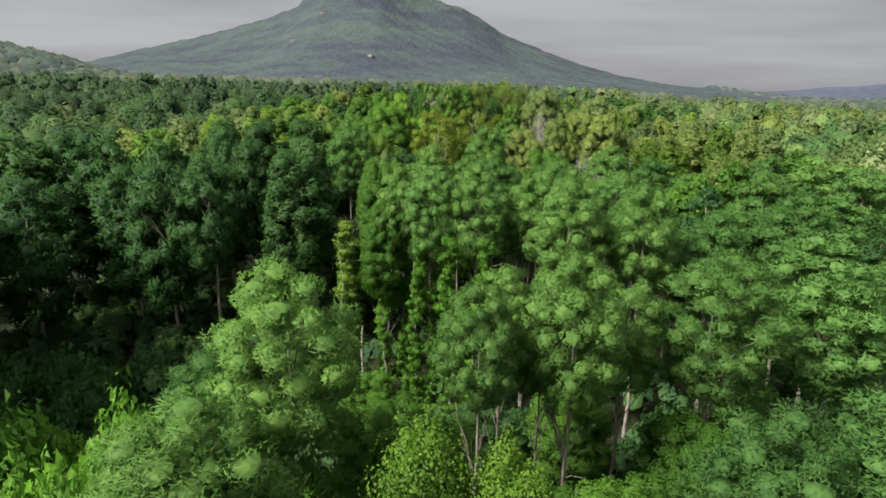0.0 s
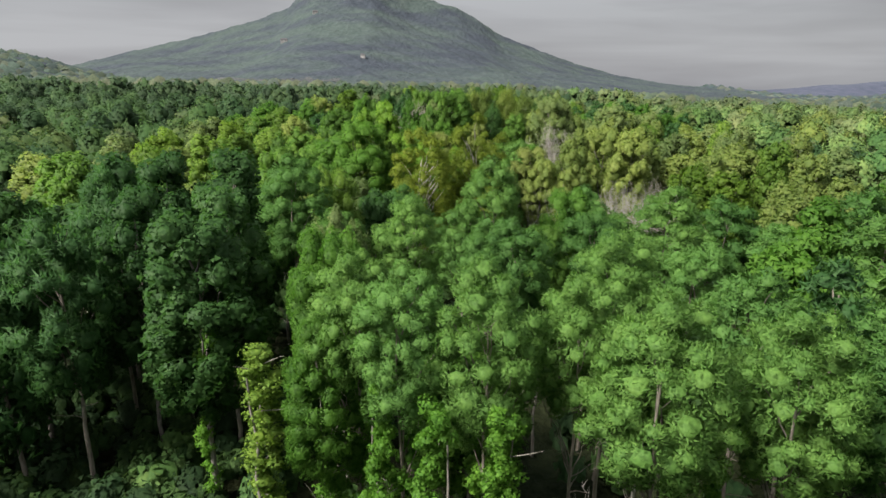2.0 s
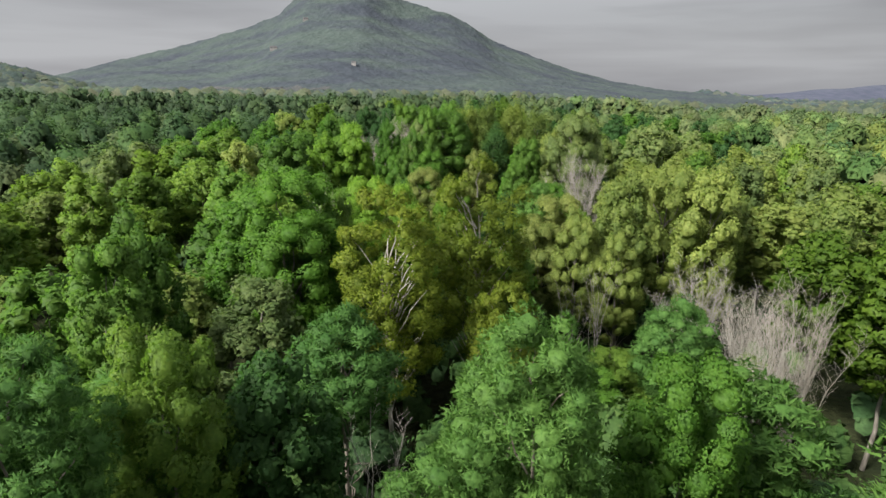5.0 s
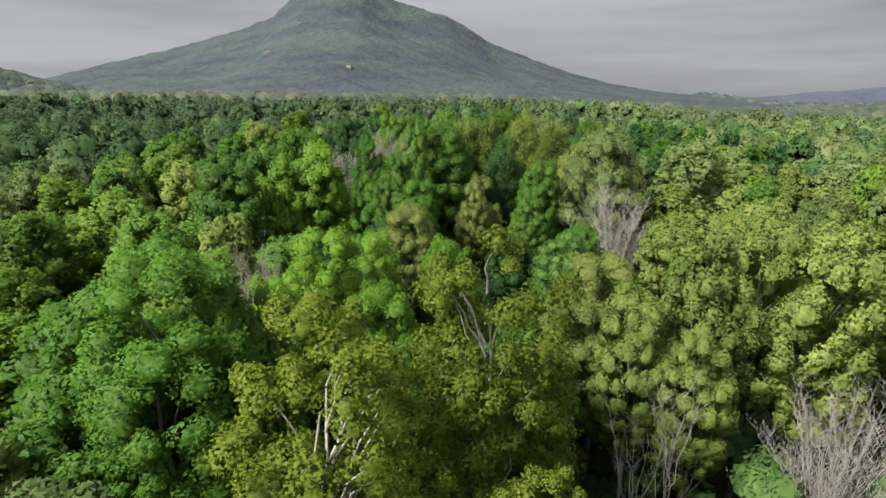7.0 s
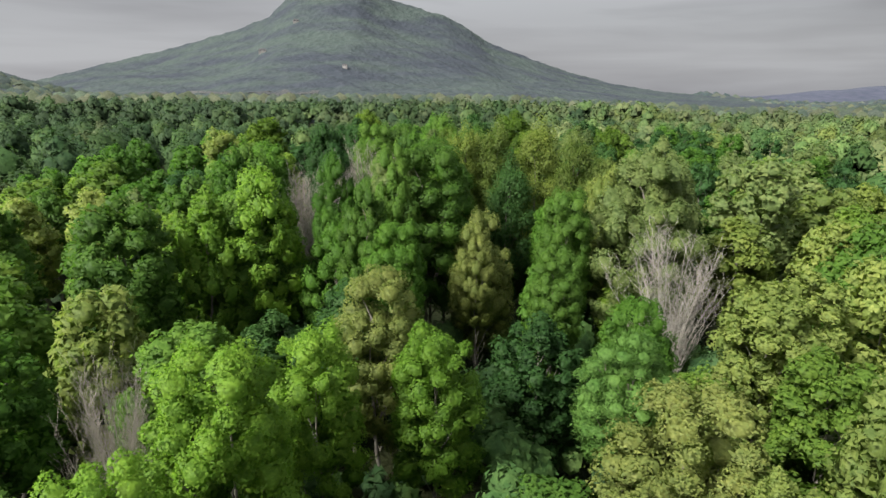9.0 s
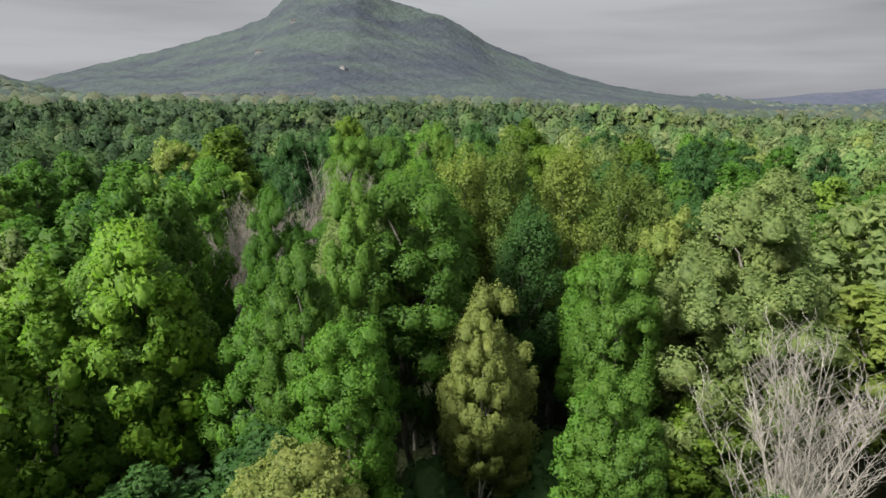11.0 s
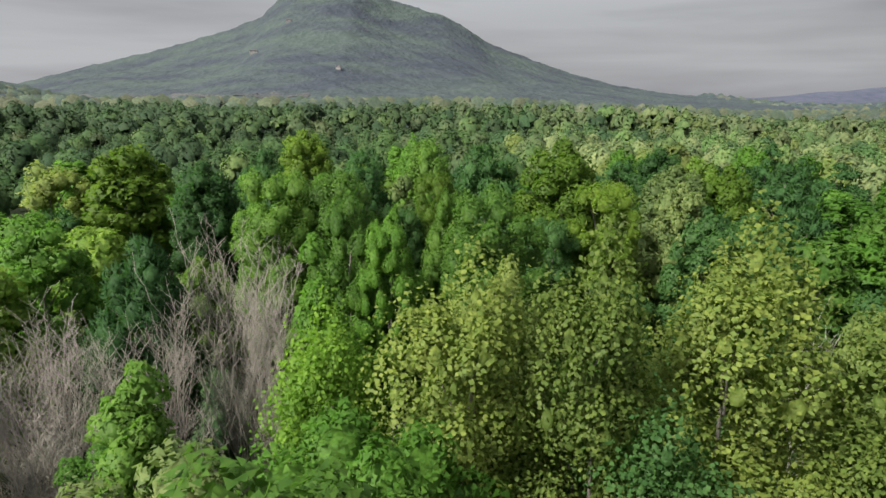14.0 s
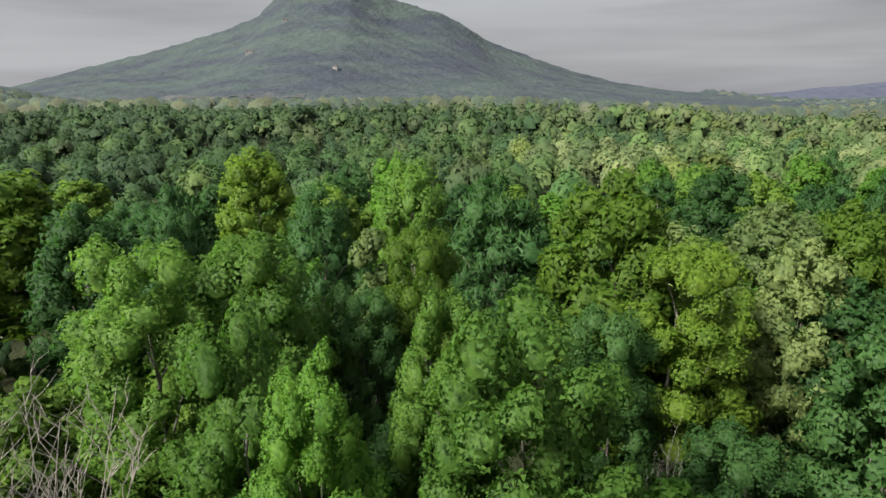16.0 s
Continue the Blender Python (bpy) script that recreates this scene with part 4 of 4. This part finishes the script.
# ---- the wood beyond: too many trees to count ----
TINTS = np.array([(0.062, 0.128, 0.036), (0.080, 0.152, 0.040), (0.108, 0.176, 0.052), (0.145, 0.190, 0.074), (0.044, 0.094, 0.034), (0.126, 0.172, 0.040), (0.098, 0.146, 0.056)])


def wood(name, seed, count, area, per, leaf, r_range, base, height, label, mat=FAR_LEAF, shade=1.0, weights=None, lobes=13, lift=0.2):
    """Leafy crowns of many trees in one mesh. area: a function of random numbers that gives the places."""
    rng = np.random.default_rng(seed)
    x, y = area(rng, count)
    n = len(x)
    r = rng.uniform(r_range[0], r_range[1], n)
    z = base(x, y)
    h = height * (0.72 + 0.36 * rng.random(n) + 0.16 * rough(x, y, 0.017, 5.0))
    # stands of dark and of light trees; the right-hand side of the valley is lighter
    stand = 1.0 * rough(x, y, 0.022, 3.0) + 0.006 * (x - 0.09 * y - 15) + 0.42 * rng.normal(size=n)
    kind = np.where(stand < -0.25, rng.choice([0, 4, 4, 0], n), np.where(stand < 0.35, rng.choice([0, 1, 6, 2], n), rng.choice([2, 3, 5, 2, 3], n)))
    if weights is not None:
        kind = rng.choice(len(TINTS), n, p=weights)
    tint = TINTS[kind] * (0.60 + 0.62 * rng.random((n, 1))) * shade * np.clip(1.0 + 0.0035 * (x - 0.09 * y), 0.84, 1.2)[:, None]
    # haze put into the colour: crowns turn greyer and bluer with distance
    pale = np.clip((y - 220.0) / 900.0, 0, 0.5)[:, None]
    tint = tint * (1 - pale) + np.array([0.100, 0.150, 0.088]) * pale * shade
    c = np.repeat(np.stack([x, y, z + h - r * 1.5], 1), lobes, 0)
    rr = np.repeat(r, lobes)
    d = unit(rng.normal(size=(n * lobes, 3)))
    d[:, 2] = np.abs(d[:, 2]) - 0.25
    c = c + d * rr[:, None] * [0.46, 0.46, 0.70]
    mid = np.repeat(np.stack([x, y, z + h - r * 2.2], 1), lobes, 0)
    size = rr * rng.uniform(0.36, 0.58, len(rr))
    d, tri = ROUGH_BALL
    w = c[:, None] + d[None] * (size * 0.66)[:, None, None] * (0.85 + 0.3 * rng.random((len(c), len(d), 1))) * [1, 1, 1.2]
    out = unit(unit(d)[None] * 0.35 + unit(w - mid[:, None]) * 0.75).reshape(-1, 3)
    g = (np.arange(len(c))[:, None, None] * len(d) + tri[None]).reshape(-1, 3)
    w = w.reshape(-1, 3)
    c2, r2 = np.repeat(c, per, 0), np.repeat(size, per)
    d2 = unit(rng.normal(size=(len(c2), 3)))
    d2[:, 2] = np.where(d2[:, 2] < -0.2, -d2[:, 2], d2[:, 2])
    at = c2 + d2 * (r2 * (0.62 + 0.42 * rng.random(len(c2))))[:, None] * [1, 1, 1.25]
    nrm = unit(d2 + rng.normal(size=d2.shape) * 0.3 + [0, 0, 0.2])
    v, f = leaf_tris(rng, at, nrm, leaf * (0.6 + 0.8 * rng.random(len(at))), 0.85)
    out = unit(out + [0, 0, lift])
    turned = np.repeat(unit([0, 0, lift] + d2 * 0.30 + unit(at - np.repeat(mid, per, 0)) * 0.95 + nrm * 0.10), 3, 0)
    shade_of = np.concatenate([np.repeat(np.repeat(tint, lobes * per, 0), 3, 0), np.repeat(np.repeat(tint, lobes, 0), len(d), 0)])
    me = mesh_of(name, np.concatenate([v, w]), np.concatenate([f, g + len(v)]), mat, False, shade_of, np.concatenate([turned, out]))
    ob = new(name, me)
    tagged(ob, label, "trees", kind="stuff")
    return ob


def beside(rng, n):
    """Both sides of the way, past the trees that stand singly, and on ahead."""
    gx, gy = np.meshgrid(np.arange(-420, 460, 11.0), np.arange(70, 480, 11.0))
    x, y = gx.ravel() + rng.uniform(-3.4, 3.4, gx.size), gy.ravel() + rng.uniform(-3.4, 3.4, gx.size)
    inside = np.abs(x - 0.06 * y) < 40 + 0.78 * y
    x, y = x[inside], y[inside]
    side = np.where(y < 300, np.abs(x - 0.09 * y) > np.minimum(18 + 0.62 * y, 75), True)
    near_left = (x < -30) & (y < 72)
    keep = side & ~near_left
    return x[keep], y[keep]


def ahead_of(lo, hi, spread):
    def area(rng, n):
        y = np.sqrt(rng.uniform(lo ** 2, hi ** 2, n))
        return rng.uniform(-1, 1, n) * (60 + spread * y) + 0.065 * y, y
    return area


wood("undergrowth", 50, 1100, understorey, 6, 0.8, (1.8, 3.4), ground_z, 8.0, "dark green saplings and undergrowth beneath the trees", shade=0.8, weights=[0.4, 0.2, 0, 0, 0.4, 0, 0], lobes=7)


def between(rng, n):
    """Under and between the tall trees, but not where another stands."""
    y = rng.uniform(86, 228, n)
    x = rng.uniform(-28, 28, n) + 0.09 * y
    keep = np.array([free_spot(a, b, 3.0, 0.5) for a, b in zip(x, y)])
    return x[keep], y[keep]


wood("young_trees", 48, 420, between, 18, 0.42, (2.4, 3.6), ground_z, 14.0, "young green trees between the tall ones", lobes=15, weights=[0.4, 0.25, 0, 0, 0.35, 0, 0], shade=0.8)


def hollow_edge(rng, n):
    x = rng.uniform(-50, -8, n)
    return x, rng.uniform(66, 92, n)


# tint lowered so that the colour holds the shade under the edge
wood("edge_growth", 49, 240, hollow_edge, 12, 0.5, (1.6, 2.8), ground_z, 7.0, "green saplings along the wood's edge, darkened for shade", shade=0.6, weights=[0.4, 0.2, 0, 0, 0.4, 0, 0])
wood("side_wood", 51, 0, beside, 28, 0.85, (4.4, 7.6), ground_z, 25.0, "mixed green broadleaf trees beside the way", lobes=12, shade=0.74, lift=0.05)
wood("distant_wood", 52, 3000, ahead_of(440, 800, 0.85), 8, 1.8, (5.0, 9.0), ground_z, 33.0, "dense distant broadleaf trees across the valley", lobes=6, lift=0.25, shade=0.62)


def domes(name, seed, x, y, z, r, h, tint, label, mat=FAR_LEAF):
    """Far crowns as small uneven cushions."""
    rng = np.random.default_rng(seed)
    n, s = len(x), 6
    ang = np.arange(s) * 2 * np.pi / s
    rings = []
    start = rng.random((n, 1)) * 6
    for level, wide in ((-0.9, 0.75), (-0.1, 1.0), (0.55, 0.72)):
        rad = r[:, None] * wide * (0.85 + 0.3 * rng.random((n, s)))
        a = ang[None] + start + rng.normal(size=(n, s)) * 0.12
        rings.append(np.stack([x[:, None] + np.cos(a) * rad, y[:, None] + np.sin(a) * rad, (z + h)[:, None] + r[:, None] * (level + 0.08 * rng.normal(size=(n, s)) - 0.8)], -1))
    tip = np.stack([x + rng.normal(size=n) * r * 0.2, y, z + h + r * 0.15], -1)[:, None]
    v = np.concatenate([*rings, tip], 1)
    per = 3 * s + 1
    tri = []
    for k in range(2):
        for j in range(s):
            a, b = k * s + j, k * s + (j + 1) % s
            tri += [(a, b, b + s), (a, b + s, a + s)]
    tri += [(2 * s + j, 2 * s + (j + 1) % s, 3 * s) for j in range(s)]
    f = (np.arange(n)[:, None, None] * per + np.array(tri)[None]).reshape(-1, 3)
    mid = np.stack([x, y, z + h - r * 2.2], -1)[:, None]
    nrm = unit(unit(v - mid) * [0.6, 0.6, 1.0])
    ob = new(name, mesh_of(name, v.reshape(-1, 3), f, mat, True, np.repeat(tint, per, 0), nrm.reshape(-1, 3)))
    tagged(ob, label, "trees", kind="stuff")


# greens greyed and blued: the haze is painted into these tints
HAZE_GREEN = np.array([(0.105, 0.150, 0.115), (0.085, 0.125, 0.110), (0.130, 0.165, 0.110), (0.100, 0.135, 0.120), (0.140, 0.165, 0.115)])


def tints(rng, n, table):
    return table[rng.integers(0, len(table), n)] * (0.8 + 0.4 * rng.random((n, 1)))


rng = np.random.default_rng(61)
n = 6000
y = np.sqrt(rng.uniform(760 ** 2, 1500 ** 2, n))
x = rng.uniform(-1, 1, n) * 0.95 * y + 0.065 * y
keep = ((mountain_z(x, y) < 12) & (hill_z(x, y) < 14)) | (x > 1100)
x, y = x[keep], y[keep]
domes("valley_wood", 62, x, y, ground_z(x, y), rng.uniform(7.0, 12.0, len(x)), rng.uniform(26, 39, len(x)), tints(rng, len(x), HAZE_GREEN * [0.58, 0.56, 0.50]), "green trees across the valley floor, tinted with haze", HAZY_LEAF)
n = 2600
x, y = rng.uniform(-1500, -330, n), rng.uniform(840, 1240, n)
keep = hill_z(x, y) > 10
x, y = x[keep], y[keep]
domes("hill_wood", 66, x, y, hill_z(x, y), rng.uniform(9, 15, len(x)), rng.uniform(3, 6, len(x)), tints(rng, len(x), HAZE_GREEN * [0.42, 0.43, 0.44]), "trees on the low hill, greyed by painted haze", HAZY_LEAF)
n = 1500
x, y = rng.uniform(350, 2900, n), rng.uniform(1500, 2750, n)
keep = np.abs(x) < y * 1.1
x, y = x[keep], y[keep]
z = np.maximum(low_hill_z(x, y), ground_z(x, y))
domes("far_valley_wood", 65, x, y, z, rng.uniform(14, 26, len(x)), rng.uniform(3, 8, len(x)), tints(rng, len(x), HAZE_GREEN * [0.55, 0.55, 0.65]), "trees on the far valley floor, greyed by painted haze", HAZY_LEAF)


# ---- houses and a clearing on the mountain ----
PLASTER = earth("white_house_paint", (0.20, 0.20, 0.20), (0.26, 0.255, 0.25), 0.1, 1.5)
SHINGLE = earth("grey_roof_shingles", (0.07, 0.07, 0.075), (0.10, 0.10, 0.10), 0.2, 2.0)
DARK_GLASS = bpy.data.materials.new("dark_window_glass")
DARK_GLASS.use_nodes = True
DARK_GLASS.node_tree.nodes["Principled BSDF"].inputs["Base Color"].default_value = (0.03, 0.035, 0.04, 1)
DARK_GLASS.node_tree.nodes["Principled BSDF"].inputs["Roughness"].default_value = 0.1


def block(bm, x0, x1, y0, y1, z0, z1):
    made = bmesh.ops.create_cube(bm, size=1.0)["verts"]
    bmesh.ops.scale(bm, vec=(x1 - x0, y1 - y0, z1 - z0), verts=made)
    bmesh.ops.translate(bm, vec=((x0 + x1) / 2, (y0 + y1) / 2, (z0 + z1) / 2), verts=made)


def part(name, bm, material, parent, label=""):
    me = bpy.data.meshes.new(name)
    bm.to_mesh(me)
    bm.free()
    me.materials.append(material)
    ob = new(name, me)
    ob.parent = parent
    return ob


def house(x, y, long, deep, tall, turn, label):
    root = new("house")
    root.matrix_world = pose(x, y, float(mountain_z(np.float64(x), np.float64(y))) + 2.6, 0, 0, turn)
    bm = bmesh.new()
    block(bm, -long / 2, long / 2, -deep / 2, deep / 2, -8, tall)
    part("wall", bm, PLASTER, root)
    bm = bmesh.new()
    a, b = long / 2 + 0.5, deep / 2 + 0.5
    pts = [(-a, -b, tall - 0.2), (a, -b, tall - 0.2), (a, b, tall - 0.2), (-a, b, tall - 0.2), (-a * 0.7, 0, tall + deep * 0.3), (a * 0.7, 0, tall + deep * 0.3)]
    q = [bm.verts.new(p) for p in pts]
    for ids in ((0, 1, 5, 4), (1, 2, 5), (2, 3, 4, 5), (3, 0, 4), (3, 2, 1, 0)):
        bm.faces.new([q[i] for i in ids])
    part("roof", bm, SHINGLE, root)
    for k in range(max(2, int(long // 6))):
        wx = -long / 2 + (k + 0.5) * long / max(2, int(long // 6))
        bm = bmesh.new()
        block(bm, wx - 0.9, wx + 0.9, -deep / 2 - 0.06, -deep / 2 + 0.1, tall * 0.35, tall * 0.8)
        part("window", bm, DARK_GLASS, root)
    tagged(root, label, "house")


house(-322, 1630, 17, 9, 5, 8, "long white house among trees on the mountain")
house(-103, 1362, 9, 6, 3.0, -5, "white house among trees on the lower slope")
house(-262, 1775, 14, 8, 4.5, 12, "white house high up below the summit")
